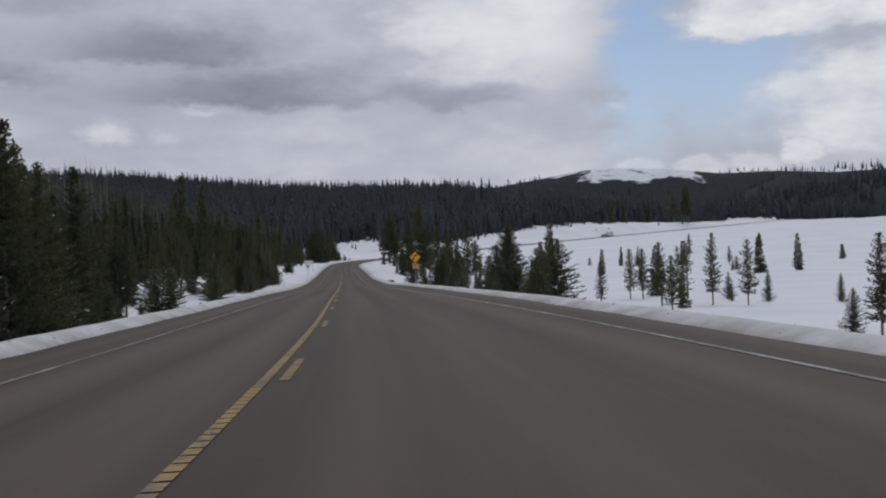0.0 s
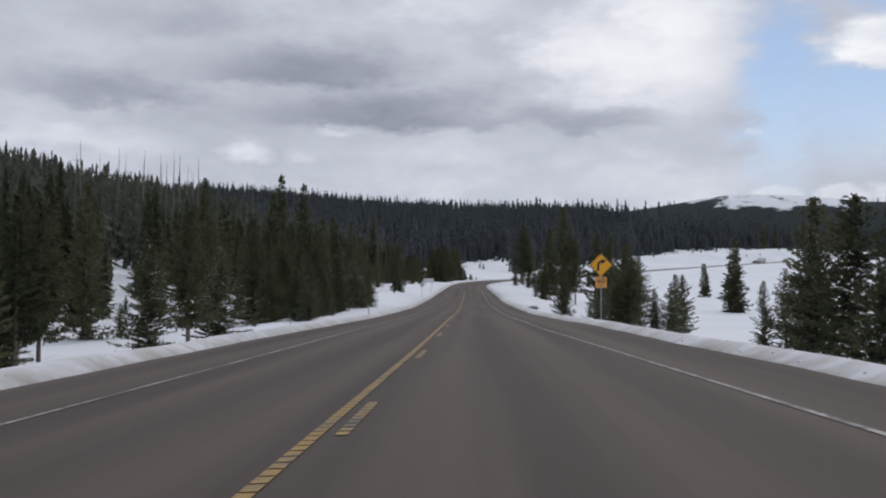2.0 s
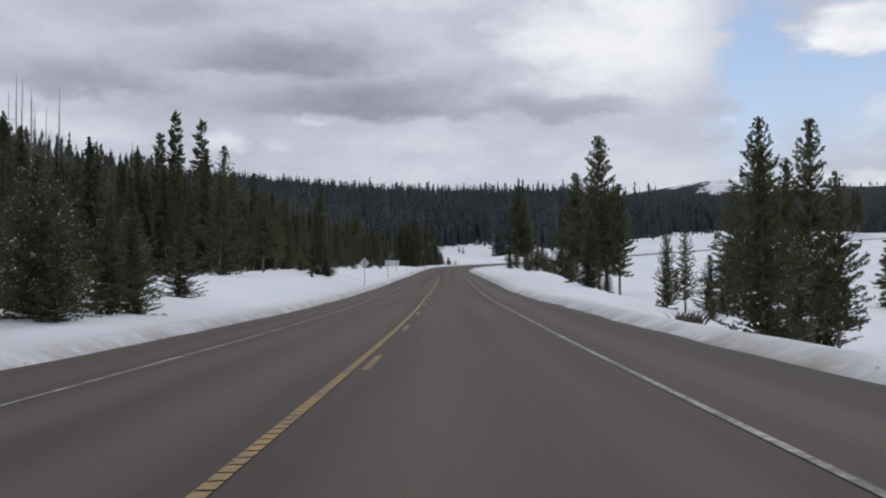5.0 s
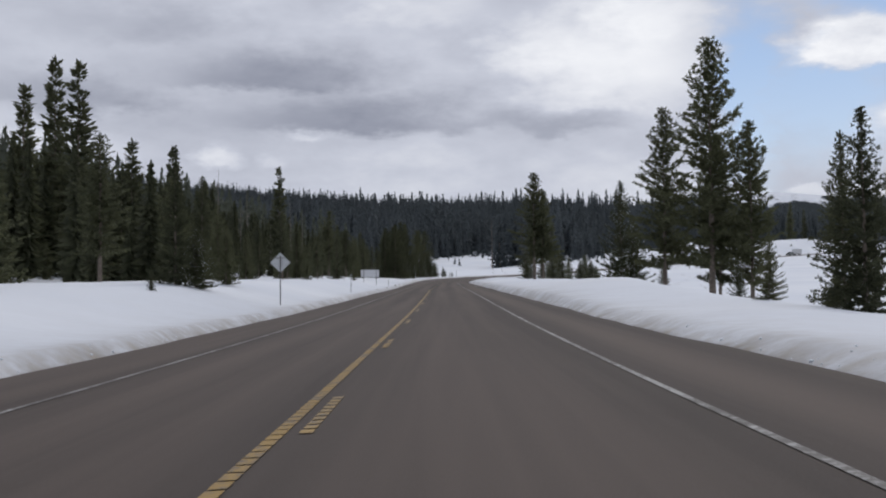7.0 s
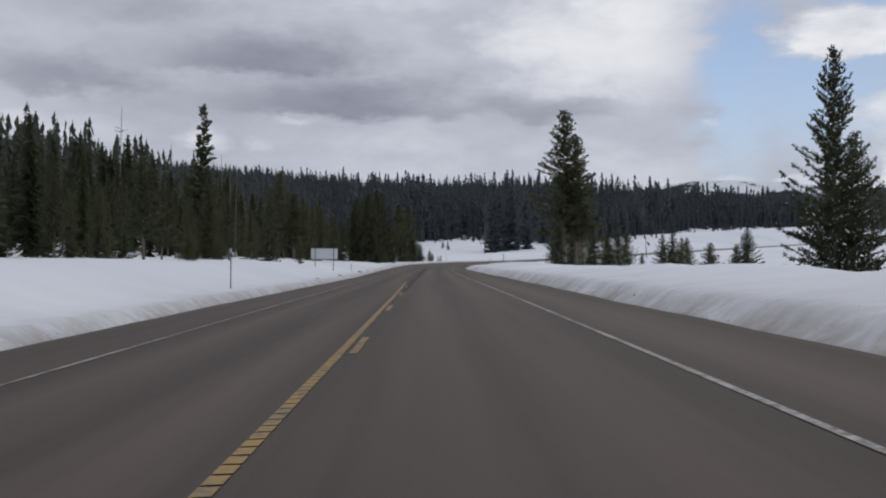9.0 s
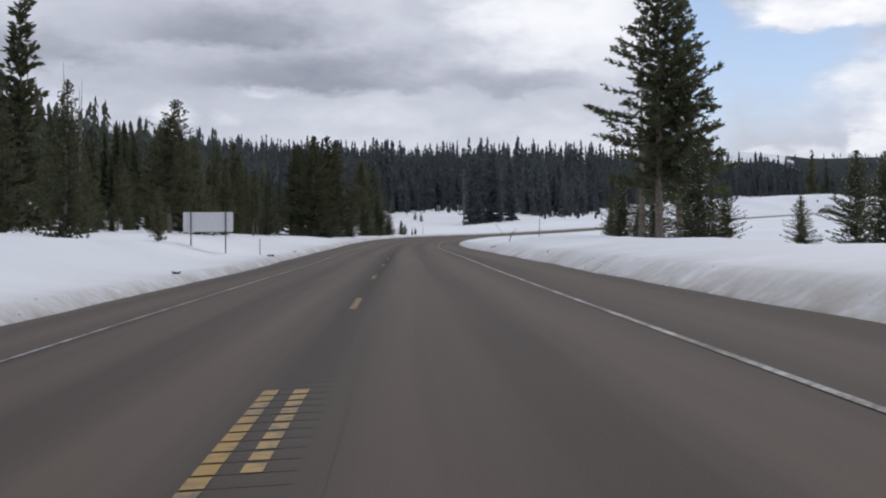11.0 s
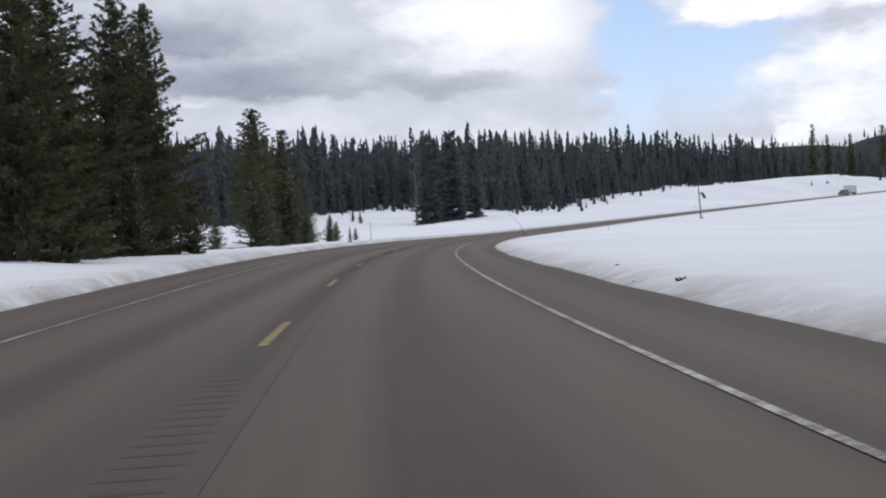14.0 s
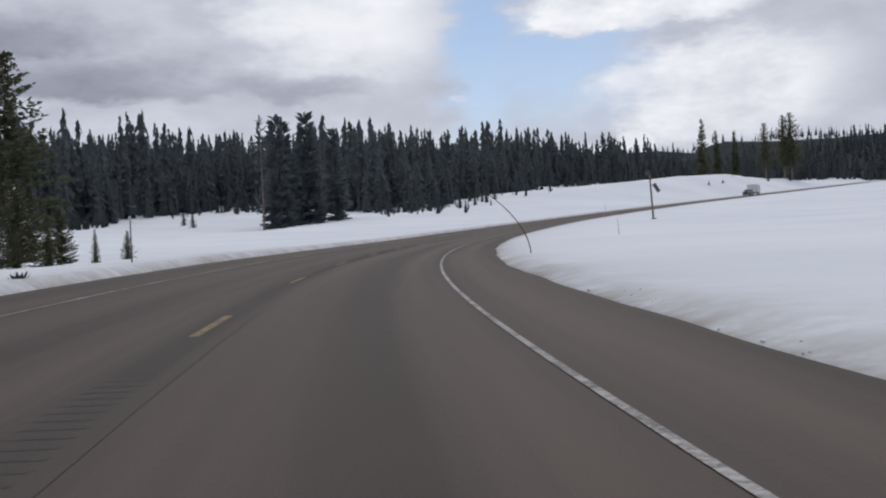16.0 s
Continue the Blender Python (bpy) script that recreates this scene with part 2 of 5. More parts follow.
def paint_material(name, col, worn):
    """Road paint, worn through to the asphalt in specks."""
    m, nt, p = material(name, 0.7)
    uv = nt.nodes.new("ShaderNodeTexCoord").outputs["UV"]
    n = mix_node(nt, 0.5, noise_node(nt, 9.0, 5, 0.7, uv), noise_node(nt, 0.7, 5, 0.7, uv))
    f = ramp_node(nt, n, [(worn - 0.06, (0, 0, 0)), (worn + 0.06, (1, 1, 1))])
    nt.links.new(mix_node(nt, f, (0.12, 0.11, 0.10), col), p.inputs["Base Color"])
    return m


def needle_material(name, dark, light):
    m, nt, p = material(name, 0.75, 0.0, 0.25)
    geo, info = nt.nodes.new("ShaderNodeNewGeometry"), nt.nodes.new("ShaderNodeObjectInfo")
    n = noise_node(nt, 0.55, 4, 0.6, geo.outputs["Position"])
    a = mix_node(nt, 0.5, geo.outputs["Random Per Island"], n)
    a = mix_node(nt, 0.35, a, info.outputs["Random"])
    c = ramp_node(nt, a, [(0.25, dark), (0.75, light)])
    nt.links.new(c, p.inputs["Base Color"])
    # thin needles let some of the light through
    thin, both = nt.nodes.new("ShaderNodeBsdfTranslucent"), nt.nodes.new("ShaderNodeMixShader")
    both.inputs[0].default_value = 0.42
    nt.links.new(c, thin.inputs[0])
    nt.links.new(p.outputs[0], both.inputs[1])
    nt.links.new(thin.outputs[0], both.inputs[2])
    nt.links.new(both.outputs[0], nt.nodes["Material Output"].inputs[0])
    return m


MAT = {
    "snow": snow_material(),
    "asphalt": asphalt_material([(0.050, 0.0375, 0.031), (0.092, 0.070, 0.058), (0.071, 0.054, 0.045)], "asphalt"),
    "sealed": asphalt_material([(0.050, 0.039, 0.033), (0.078, 0.062, 0.052), (0.064, 0.052, 0.044)], "sealed_asphalt"),
    "yellow": paint_material("yellow_paint", (0.37, 0.245, 0.085), 0.475),
    "white": paint_material("white_paint", (0.43, 0.42, 0.40), 0.525),
    # darker asphalt: its colour holds the shade inside the milled recesses
    "groove_shade": asphalt_material([(0.046, 0.038, 0.032), (0.066, 0.055, 0.047), (0.056, 0.047, 0.040)], "groove_shade_asphalt"),
    "yellow_thin": paint_material("thin_yellow_paint", (0.34, 0.215, 0.060), 0.46),
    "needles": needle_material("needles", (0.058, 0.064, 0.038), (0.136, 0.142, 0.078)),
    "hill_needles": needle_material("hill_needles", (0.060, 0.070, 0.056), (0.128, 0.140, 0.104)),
    # distance haze put into the base colour: paler, bluer needles
    "hazed_needles": needle_material("hazed_needles", (0.076, 0.090, 0.096), (0.112, 0.128, 0.134)),
    "bark": simple("bark", (0.165, 0.135, 0.110), 0.9, vary=0.45, scale=9),
    "dead": simple("dead_wood", (0.20, 0.175, 0.15), 0.9, vary=0.35, scale=6),
    "steel": simple("galvanised_steel", (0.34, 0.35, 0.36), 0.45, 0.7, 0.15),
    "dark_steel": simple("weathered_steel", (0.10, 0.095, 0.09), 0.6, 0.5, 0.25),
    "sign_yellow": simple("sign_yellow", (0.83, 0.40, 0.02), 0.45, 0.0, 0.08),
    "sign_black": simple("sign_black", (0.02, 0.018, 0.015), 0.5, 0.0, 0.2),
    "sign_back": simple("bare_aluminium", (0.55, 0.57, 0.58), 0.5, 0.35, 0.10),
    "board_back": simple("pale_board_back", (0.70, 0.71, 0.73), 0.5, 0.1, 0.06),
    "red_brown": simple("faded_red_lettering", (0.28, 0.12, 0.05), 0.6, 0.0, 0.2),
    "sign_orange": simple("faded_sign_orange", (0.78, 0.36, 0.10), 0.5, 0.0, 0.1),
    "dead_dark": simple("dry_stems", (0.09, 0.075, 0.06), 0.9, 0.0, 0.3),
    "car_paint": simple("grey_green_car_paint", (0.22, 0.25, 0.24), 0.3, 0.3, 0.06),
    "white_panel": simple("white_trailer_panel", (0.72, 0.73, 0.74), 0.4, 0.0, 0.05),
    "rubber": simple("tyre_rubber", (0.022, 0.022, 0.022), 0.85, 0.0, 0.2),
    "dark_glass": simple("dark_tinted_glass", (0.012, 0.014, 0.016), 0.06, 0.0, 0.1),
    "lamp_glass": simple("headlamp_glass", (0.7, 0.7, 0.68), 0.15, 0.0, 0.05),
    "wood_pole": simple("weathered_wood_pole", (0.17, 0.14, 0.115), 0.85, 0.0, 0.35),
}


# ---- plan: metres along the road, metres to its right ----
BEND = [0.143, 0.105, -0.046, 0.027, 0.025, -0.04, 0.017, 0.026, -0.034, 0.007, 0.014, -0.0, -0.001, -0.041, 0.024, -0.062, -0.157, -0.159, -0.261, -0.319, -0.265, -0.208, -0.172, -0.173, -0.176, -0.178, -0.167, -0.156, -0.155, -0.162, -0.1, -0.05, 0.0]
SWELL = [-0.817, -1.134, -0.32, 0.549, -2.48, 2.576, 2.699, 1.445, 2.996, 1.448, 0.809, -1.03, 0.527, -0.058, 0.836, 0.581, 3.699, -2.651, 1.203, -0.982, 0.511, 1.558, 2.017, 1.558, 1.047, 0.69, 0.864, 1.07, 0.771, 0.189, 0.0, 0.0, 0.0]
BANK = [-2.443, -3.279, -3.244, -2.769, -3.754, -4.466, -4.939, -5.124, -1.525, 1.986, 2.236, 1.492, 0.756, 0.478, 0.393, 0.226]
GRADE = 0.1072
DASH0 = 304.58
LEFT_EDGE = ((-120, 35, 75, 760), (5.3, 5.35, 5.9, 5.9))
RIGHT_EDGE = ((-120, 0, 60, 105, 140, 200, 310, 370, 420, 470, 760), (6.3, 6.2, 6.0, 5.35, 5.6, 5.6, 5.5, 5.4, 5.55, 5.55, 5.6))
RIGHT_LINE = ((-120, 0, 15, 50, 64, 77, 90, 110, 760), (6.0, 5.5, 5.25, 4.7, 4.3, 3.95, 3.6, 3.53, 3.52))
RISE_X, RISE_UP = (40, 70, 100, 150, 200, 260, 400), (-3.5, -3, -1.5, 1.5, 5, 6, 5)
LANE = 3.62
LEFT_RIDGE = ((0, 150, 200, 400, 440, 760), (0.2, 0.22, 0.3, 0.3, 0.25, 0.25))
LEFT_BANK = ((-40, 40, 100, 150, 190, 240, 380, 425, 450, 760), (-1.0, -1.0, -0.8, 0.1, 1.1, 1.6, 1.5, 0.7, 0.1, 0.1))
LEFT_BEHIND = ((-40, 90, 125, 160, 200, 240, 400, 450, 500, 760), (-2.9, -2.8, -1.6, -0.2, 1.5, 1.7, 1.7, 0.2, 0.0, 0.4))
RIGHT_RIDGE = ((0, 130, 215, 240, 370, 410, 560, 760), (0.16, 0.2, 0.2, 0.38, 0.36, 0.2, 0.1, 0.08))
RIGHT_BANK = ((0, 130, 165, 200, 212, 225, 235, 242, 265, 320, 350, 380, 400, 415, 480, 600, 760), (-1.2, -1.2, -0.9, 0.05, 0.18, 0.35, 0.75, 0.95, 0.78, 0.57, 0.65, 0.9, 0.7, 0.35, 0.3, 0.08, 0.05))
RIGHT_BEHIND = ((0, 60, 150, 200, 240, 265, 300, 350, 375, 402, 500, 600, 760), (-3.8, -3.8, -3.4, -2.8, -2.2, -1.6, -1.0, 0.1, 0.5, -0.1, 0.4, -0.2, -0.6))
FOREST_LEFT = ((-60, 60, 130, 180, 240, 300, 400, 430, 450, 470, 500, 530, 760), (9, 9, 11, 14, 16, 14, 13, 12, 14, 22, 30, 60, 90))


# ---- the road's line and the lie of the land ----
STEP = 25.0
SS = np.arange(-120.0, 1320.0, 1.0)


def running(a):
    c = np.concatenate([[0], np.cumsum((a[1:] + a[:-1]) * 0.5)])
    return c - c[120]


KNOTS = np.arange(len(BEND)) * STEP
_psi = running(np.where(SS < 0, 0, np.interp(SS, KNOTS, BEND))) / 100
_grade = GRADE / 100 + running(np.where(SS < 0, 0, np.interp(SS, KNOTS, SWELL))) / 10000
RX, RY, RZ = running(-np.sin(_psi)), running(np.cos(_psi)), running(_grade)
RPSI = _psi
RBANK = np.interp(SS, np.arange(len(BANK)) * 2 * STEP, BANK) / 100


def road_point(s, off, up=0.0):
    """World places at s metres along the centre line and off metres to its right."""
    s, off = np.asarray(s, float), np.asarray(off, float)
    x, y, z, p, b = (np.interp(s, SS, a) for a in (RX, RY, RZ, RPSI, RBANK))
    return np.stack([x + off * np.cos(p), y + off * np.sin(p), z - off * b + up], -1)


def road_coords(x, y):
    """Metres along and to the right of the centre line for world places."""
    x, y = np.ravel(x).astype(float), np.ravel(y).astype(float)
    s, off = np.empty(len(x)), np.empty(len(x))
    cx, cy, cs = RX[::4], RY[::4], SS[::4]
    for i in range(0, len(x), 4000):
        dx, dy = x[i:i + 4000, None] - cx, y[i:i + 4000, None] - cy
        j = np.argmin(dx * dx + dy * dy, 1)
        p = RPSI[::4][j]
        ddx, ddy = x[i:i + 4000] - cx[j], y[i:i + 4000] - cy[j]
        s[i:i + 4000] = cs[j] - ddx * np.sin(p) + ddy * np.cos(p)
        off[i:i + 4000] = np.sign(ddx * np.cos(p) + ddy * np.sin(p)) * np.where(
            (j > 0) & (j < len(cx) - 1), np.abs(ddx * np.cos(p) + ddy * np.sin(p)), np.hypot(ddx, ddy))
    return s, off


def step(v, lo, hi):
    t = np.clip((v - lo) / (hi - lo), 0, 1)
    return t * t * (3 - 2 * t)


def ragged(s, ph):
    """The plough's uneven line, a few centimetres to and fro."""
    return 0.02 * np.sin(s / 0.9 + ph * 1.3) + 0.03 * np.sin(s / 1.9 + ph) + 0.04 * np.sin(s / 4.3 + ph * 1.7) + 0.05 * np.sin(s / 11.0 + ph * 0.6)


def left_edge(s):
    return np.interp(s, *LEFT_EDGE) + ragged(s, 0)


def right_edge(s):
    return np.interp(s, *RIGHT_EDGE) + ragged(s, 40)


def wave(x, y, size, seed):
    """Smooth value noise in about -1..1, from a few crossed sines."""
    r = np.random.RandomState(seed)
    out = 0
    for k in range(5):
        a, ph, q = r.uniform(0, 6.28), r.uniform(0, 6.28), size * r.uniform(0.6, 1.7)
        out = out + np.sin((x * np.cos(a) + y * np.sin(a)) * 6.28 / q + ph)
    return out / 3.0


def far_land(x, y):
    """The land away from the road: a meadow that climbs ahead, wooded hills beyond and to the left, a mountain far off."""
    up = np.clip(y - 100, 0, 730)
    z = -4.0 + 0.000064 * up ** 2 + np.clip(y - np.interp(x, (60, 300), (830, 1040)), 0, 500) * np.interp(x, (120, 220, 320, 450, 600), (0.12, 0.08, 0.055, 0.055, 0.075)) + np.clip(y - 1330, 0, 3200) * 0.014
    z = z + np.clip(x, 0, 700) * 0.008
    z = z + np.interp(x, RISE_X, RISE_UP) * step(y - rise_line(x), -60, 2)
    left = np.clip(-x - 22, 0, 420)
    z = z + left * np.interp(y, (0, 150, 400), (0.10, 0.13, 0.20)) * step(y, 780, 400) + left * 0.03
    z = z + (np.clip(x - 450, 0, 900) * 0.055 * step(y, 200, 900) + 25 * step(x, 500, 1500) * step(y, 500, 1300)) * step(y, 2900, 1700)
    z = z + np.interp(x, (-1300, -600, -400, -200, 0, 150, 240, 344, 454, 700, 950), (95, 90, 72, 55, 58, 56, 46, 20, 8, 0, 0)) * step(np.abs(y - 2250), 650, 60)
    z = z + wave(x, y, 160, 3) * 0.5 * step(np.hypot(x, y - 250), 60, 300) + wave(x, y, 700, 5) * 9 * step(y, 900, 1800)
    d = np.hypot((x - 860) / 2.3, y - 4350)
    z = z + 228 * step(d, 900, 260) + wave(x, y, 420, 8) * 5 * step(d, 1000, 300) + wave(x, y, 900, 9) * 8 * step(d, 1000, 300)
    z = z + np.interp(x, (-360, 150, 402, 620, 790, 940, 1145, 1230, 1410, 1610, 1860), (0, -41, -32, -6, 19, 22, 11, -14, 0, 8, 36)) * step(y, 3350, 3950)
    z = z + 26 * step(np.hypot(x - 650, y - 1250), 340, 60)
    z = z + np.interp(x, (620, 760, 880, 1100, 2200), (0, 30, 84, 82, 78)) * step(np.abs(y - 2420), 460, 60) + 8 * step(np.hypot((x - 1900) / 1.5, y - 3300), 1100, 250)
    return z


def ground_height(x, y):
    x, y = np.ravel(x).astype(float), np.ravel(y).astype(float)
    s, off = road_coords(x, y)
    le, re = left_edge(s), right_edge(s)
    zr = np.interp(s, SS, RZ) - np.clip(off, -8, 8) * np.interp(s, SS, RBANK)
    lump = wave(x, y, 4.0, 1) * 0.018 + wave(x, y, 13, 2) * 0.09
    # left: a low ploughed ridge, later a high rounded bank
    d = -off - le
    lo_h, hi_h, far_h = np.interp(s, *LEFT_RIDGE), np.interp(s, *LEFT_BANK), np.interp(s, *LEFT_BEHIND)
    left = np.where(d < 0, -0.07, -0.07 * step(d, 0.16, 0.04) + lo_h * step(d, 0.06, 0.6) + (hi_h - lo_h) * step(d, np.interp(s, (335, 358, 380, 400), (0.8, 3.2, 3.2, 0.8)), np.interp(s, (90, 150, 335, 358, 380, 400), (3.5, 7.5, 7.5, 9, 9, 7.5))) + (far_h - hi_h) * step(d, 7, 14))
    left = left + np.where(d > 0.1, lump * step(d, 0, 3), 0)
    # right
    e = off - re
    lo_r, hi_r, far_r = np.interp(s, *RIGHT_RIDGE), np.interp(s, *RIGHT_BANK), np.interp(s, *RIGHT_BEHIND)
    right = np.where(e < 0, -0.07, -0.07 * step(e, 0.16, 0.04) + lo_r * step(e, 0.06, np.interp(s, (300, 360, 420), (0.7, 1.2, 0.9))) + (hi_r - lo_r) * step(e, 0.4, np.interp(s, (110, 200), (3.0, 5.5))) + (far_r - hi_r) * step(e, 5, 14))
    right = right + np.where(e > 0.1, lump * step(e, 0, 3), 0)
    near = zr + np.where(off < 0, left, right)
    w = step(np.abs(off), np.where(off < 0, np.interp(s, (720, 850), (18, 7)), np.interp(s, (480, 580), (18, 60))),
             np.where(off < 0, np.interp(s, (720, 850), (75, 32)), np.interp(s, (480, 580), (75, 220))))
    w = np.maximum(w, step(s, 1270, 1310))
    return near * (1 - w) + far_land(x, y) * w


def ground_at(x, y):
    return float(ground_height([x], [y])[0])


def rise_line(x):
    """How far ahead the meadow's last slope begins."""
    return np.interp(x, (-400, -140, -40, 0, 40, 100, 160, 210, 250, 376, 500), (520, 520, 604, 690, 742, 800, 845, 905, 960, 920, 820)) + wave(x, x * 0.3, 55, 12) * 6


def wood_line(x):
    """How far ahead the wood beyond the meadow begins."""
    return np.interp(x, (-400, -140, -60, -45, -20, 0, 12, 25, 40, 60, 85, 110, 150, 190, 250, 376, 440, 500), (520, 520, 690, 728, 805, 828, 800, 745, 748, 775, 815, 890, 950, 985, 1060, 1150, 1000, 820)) + wave(x, x * 0.3, 55, 12) * 5


def wooded(x, y):
    """How much of the land at a place is forest, 0 to 1."""
    x, y = np.ravel(x).astype(float), np.ravel(y).astype(float)
    s, off = road_coords(x, y)
    edge = np.interp(s, *FOREST_LEFT) + wave(x, y, 26, 11) * 3
    left = (off < 0) * step(-off, edge, edge + 4) * step(y, 640, 520)
    line = wood_line(x)
    ahead = step(y, line, line + 14)
    east = step(x, 420 + wave(x, y, 200, 14) * 30, 450 + wave(x, y, 200, 14) * 30) * step(y, 100, 300)
    return np.clip(np.maximum(np.maximum(left, ahead), east), 0, 1) * np.maximum(step(np.abs(off), 9, 14), step(s, 1110, 1125))


def finish(name, bm, mat, smooth=False):
    me = bpy.data.meshes.new(name)
    bm.to_mesh(me)
    bm.free()
    if mat is not None:
        me.materials.append(mat)
    if smooth:
        me.shade_smooth()
    return me


def part(name, bm, mat, parent=None, label="", smooth=False):
    """Links a bmesh as one mesh object, under a thing or a part."""
    ob = new(name, finish(name, bm, mat, smooth))
    ob.parent = parent
    return tagged(ob, label)


def raw_mesh(name, verts, faces, mat, smooth=False, uv=None):
    """A mesh from arrays that the code made: faces all of the same number of corners."""
    verts, faces = np.asarray(verts, np.float32), np.asarray(faces, np.int32)
    me = bpy.data.meshes.new(name)
    k = faces.shape[1]
    me.vertices.add(len(verts))
    me.vertices.foreach_set("co", verts.ravel())
    me.loops.add(faces.size)
    me.loops.foreach_set("vertex_index", faces.ravel())
    me.polygons.add(len(faces))
    me.polygons.foreach_set("loop_start", np.arange(len(faces), dtype=np.int32) * k)
    if uv is not None:
        layer = me.uv_layers.new(name="UVMap")
        layer.data.foreach_set("uv", np.asarray(uv, np.float32)[faces.ravel()].ravel())
    me.update(calc_edges=True)
    me.validate()
    if mat is not None:
        me.materials.append(mat)
    if smooth:
        me.shade_smooth()
    return me


def build_ground():
    """One sheet from under the road to the horizon, finer towards the road."""
    from mathutils.geometry import delaunay_2d_cdt
    r = np.random.RandomState(4)
    pts = []
    # rows along the road
    for s in np.concatenate([np.arange(-60, 0, 1.5), np.arange(0, 480, 0.42), np.arange(480, 780, 2.0), np.arange(780, 1250, 8.0)]):
        le, re = float(left_edge(s)), float(right_edge(s))
        fan_l = [0.0, 0.06, 0.13, 0.22, 0.36, 0.54, 0.76, 1.02, 1.35, 1.75, 2.2, 2.8, 3.5, 4.4, 5.6, 7.0]
        offs = [-le - v for v in fan_l] + [re + v for v in fan_l] + [-le + 0.3, re - 0.3, 0.0]
        o = np.array(offs)
        pts.append(road_point(np.full(len(o), s), o)[:, :2])
    for s in np.arange(-80, 1250, 5.0):
        o = np.array([-9, -13, -18, -24, -31, 9, 13, 17, 21, 26, 32.0])
        o = np.where(o < 0, o - left_edge(s) + 2, o + right_edge(s) - 2) + r.uniform(-1, 1, len(o))
        pts.append(road_point(s + r.uniform(-1.5, 1.5, len(o)), o)[:, :2])
    near = np.concatenate(pts)
    far = []
    for lo, hi, gap in ((0, 420, 12), (420, 1000, 26), (1000, 2200, 60), (2200, 5200, 130), (5200, 9000, 500)):
        n = int(2 * hi / gap)
        g = (np.stack(np.meshgrid(np.arange(n), np.arange(n)), -1).reshape(-1, 2) - n / 2) * gap
        g = g + r.uniform(-0.3, 0.3, g.shape) * gap + (0, 300)
        d = np.hypot(g[:, 0], g[:, 1] - 300)
        g = g[(d >= lo) & (d < hi)]
        if hi > 2000:
            g = g[g[:, 1] > -900]
        far.append(g)
    far = np.concatenate(far)
    s, off = road_coords(far[:, 0], far[:, 1])
    far = far[(np.abs(off) > 36) | (s > 1250) | (s < -75)]
    p = np.concatenate([near, far])
    vs, _, fs, *_ = delaunay_2d_cdt([Vector(q) for q in p], [], [], 0, 1e-5, False)
    v = np.array([(a[0], a[1]) for a in vs])
    z = np.concatenate([ground_height(v[i:i + 20000, 0], v[i:i + 20000, 1]) for i in range(0, len(v), 20000)])
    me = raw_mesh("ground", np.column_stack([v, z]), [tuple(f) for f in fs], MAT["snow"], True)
    s, off = road_coords(v[:, 0], v[:, 1])
    edge = np.where(off < 0, -off - left_edge(s), off - right_edge(s))
    grit = np.where(edge < 0.05, 1.0, np.exp(-np.clip(edge, 0, 50) / 0.7) * 0.9 + 0.20 * np.exp(-np.clip(edge, 0, 50) / 3.2))
    me.attributes.new("grit", "FLOAT", "POINT").data.foreach_set("value", grit.astype(np.float32))
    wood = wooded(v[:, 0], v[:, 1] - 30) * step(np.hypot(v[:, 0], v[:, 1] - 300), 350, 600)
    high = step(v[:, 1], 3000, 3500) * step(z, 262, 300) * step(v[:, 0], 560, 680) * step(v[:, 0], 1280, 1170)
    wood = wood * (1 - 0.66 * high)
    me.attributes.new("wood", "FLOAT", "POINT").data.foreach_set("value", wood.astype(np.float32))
    tagged(new("ground", me), "snow-covered ground with dirty ploughed road edges", "ground", kind="structure")


def strip(s0, s1, a, b, up, gap=2.0):
    """A ribbon along the road between two offsets (numbers or functions of s): places, faces, and metres as UV."""
    s = np.linspace(s0, s1, max(2, int((s1 - s0) / gap) + 1))
    oa = a(s) if callable(a) else np.full(len(s), a)
    ob = b(s) if callable(b) else np.full(len(s), b)
    v = np.concatenate([road_point(s, oa, up), road_point(s, ob, up)])
    n = len(s)
    i = np.arange(n - 1)
    f = np.column_stack([i, i + n, i + n + 1, i + 1])
    return v, f, np.concatenate([np.column_stack([oa, s]), np.column_stack([ob, s])])


def ribbons(name, pieces, mat):
    vs, fs, us, k = [], [], [], 0
    for v, f, u in pieces:
        vs.append(v)
        fs.append(f + k)
        us.append(u)
        k += len(v)
    return raw_mesh(name, np.concatenate(vs), np.concatenate(fs), mat, uv=np.concatenate(us))


HERO_TREES = []


def tree(kind, s, off, tall, wide):
    """A tree of its own at s metres along the road and off metres to its right."""
    HERO_TREES.append((kind, s, off, tall, wide))


tree("pine", 149.2, 40.1, 7.1, 1)
tree("pine", 148.5, 41.7, 7.1, 1.1)
tree("spruce", 156.6, 45.9, 7.3, 1.1)
tree("pine", 100.6, 31.2, 5.7, 1.1)
tree("pine", 120.2, 42, 8.1, 0.9)
tree("pine", 116.4, 44.7, 7.2, 1)
tree("young", 124, 50, 4, 0.9)
tree("young", 130.8, 48, 2.5, 0.7)
tree("young", 68, 33.2, 3.2, 1)
tree("pine", 62.1, 32.1, 6.6, 1.1)
tree("spruce", 576.6, 170.6, 6.7, 1.6)
tree("spruce", 345.4, 163.7, 4.8, 1.4)
tree("spruce", 115.6, 37.1, 4.6, 1)
tree("young", 144, -20.7, 2.8, 0.9)
tree("sapling", 124.8, -11, 1.1, 1)
tree("pine", 133.3, -11, 4.6, 1.3)
tree("young", 139.2, -14, 2.8, 1)
tree("young", 149.5, -19.8, 4.3, 1.1)
tree("young", 142.3, -11.1, 2.9, 1.2)
tree("pine", 150.3, -11, 4.5, 1.3)
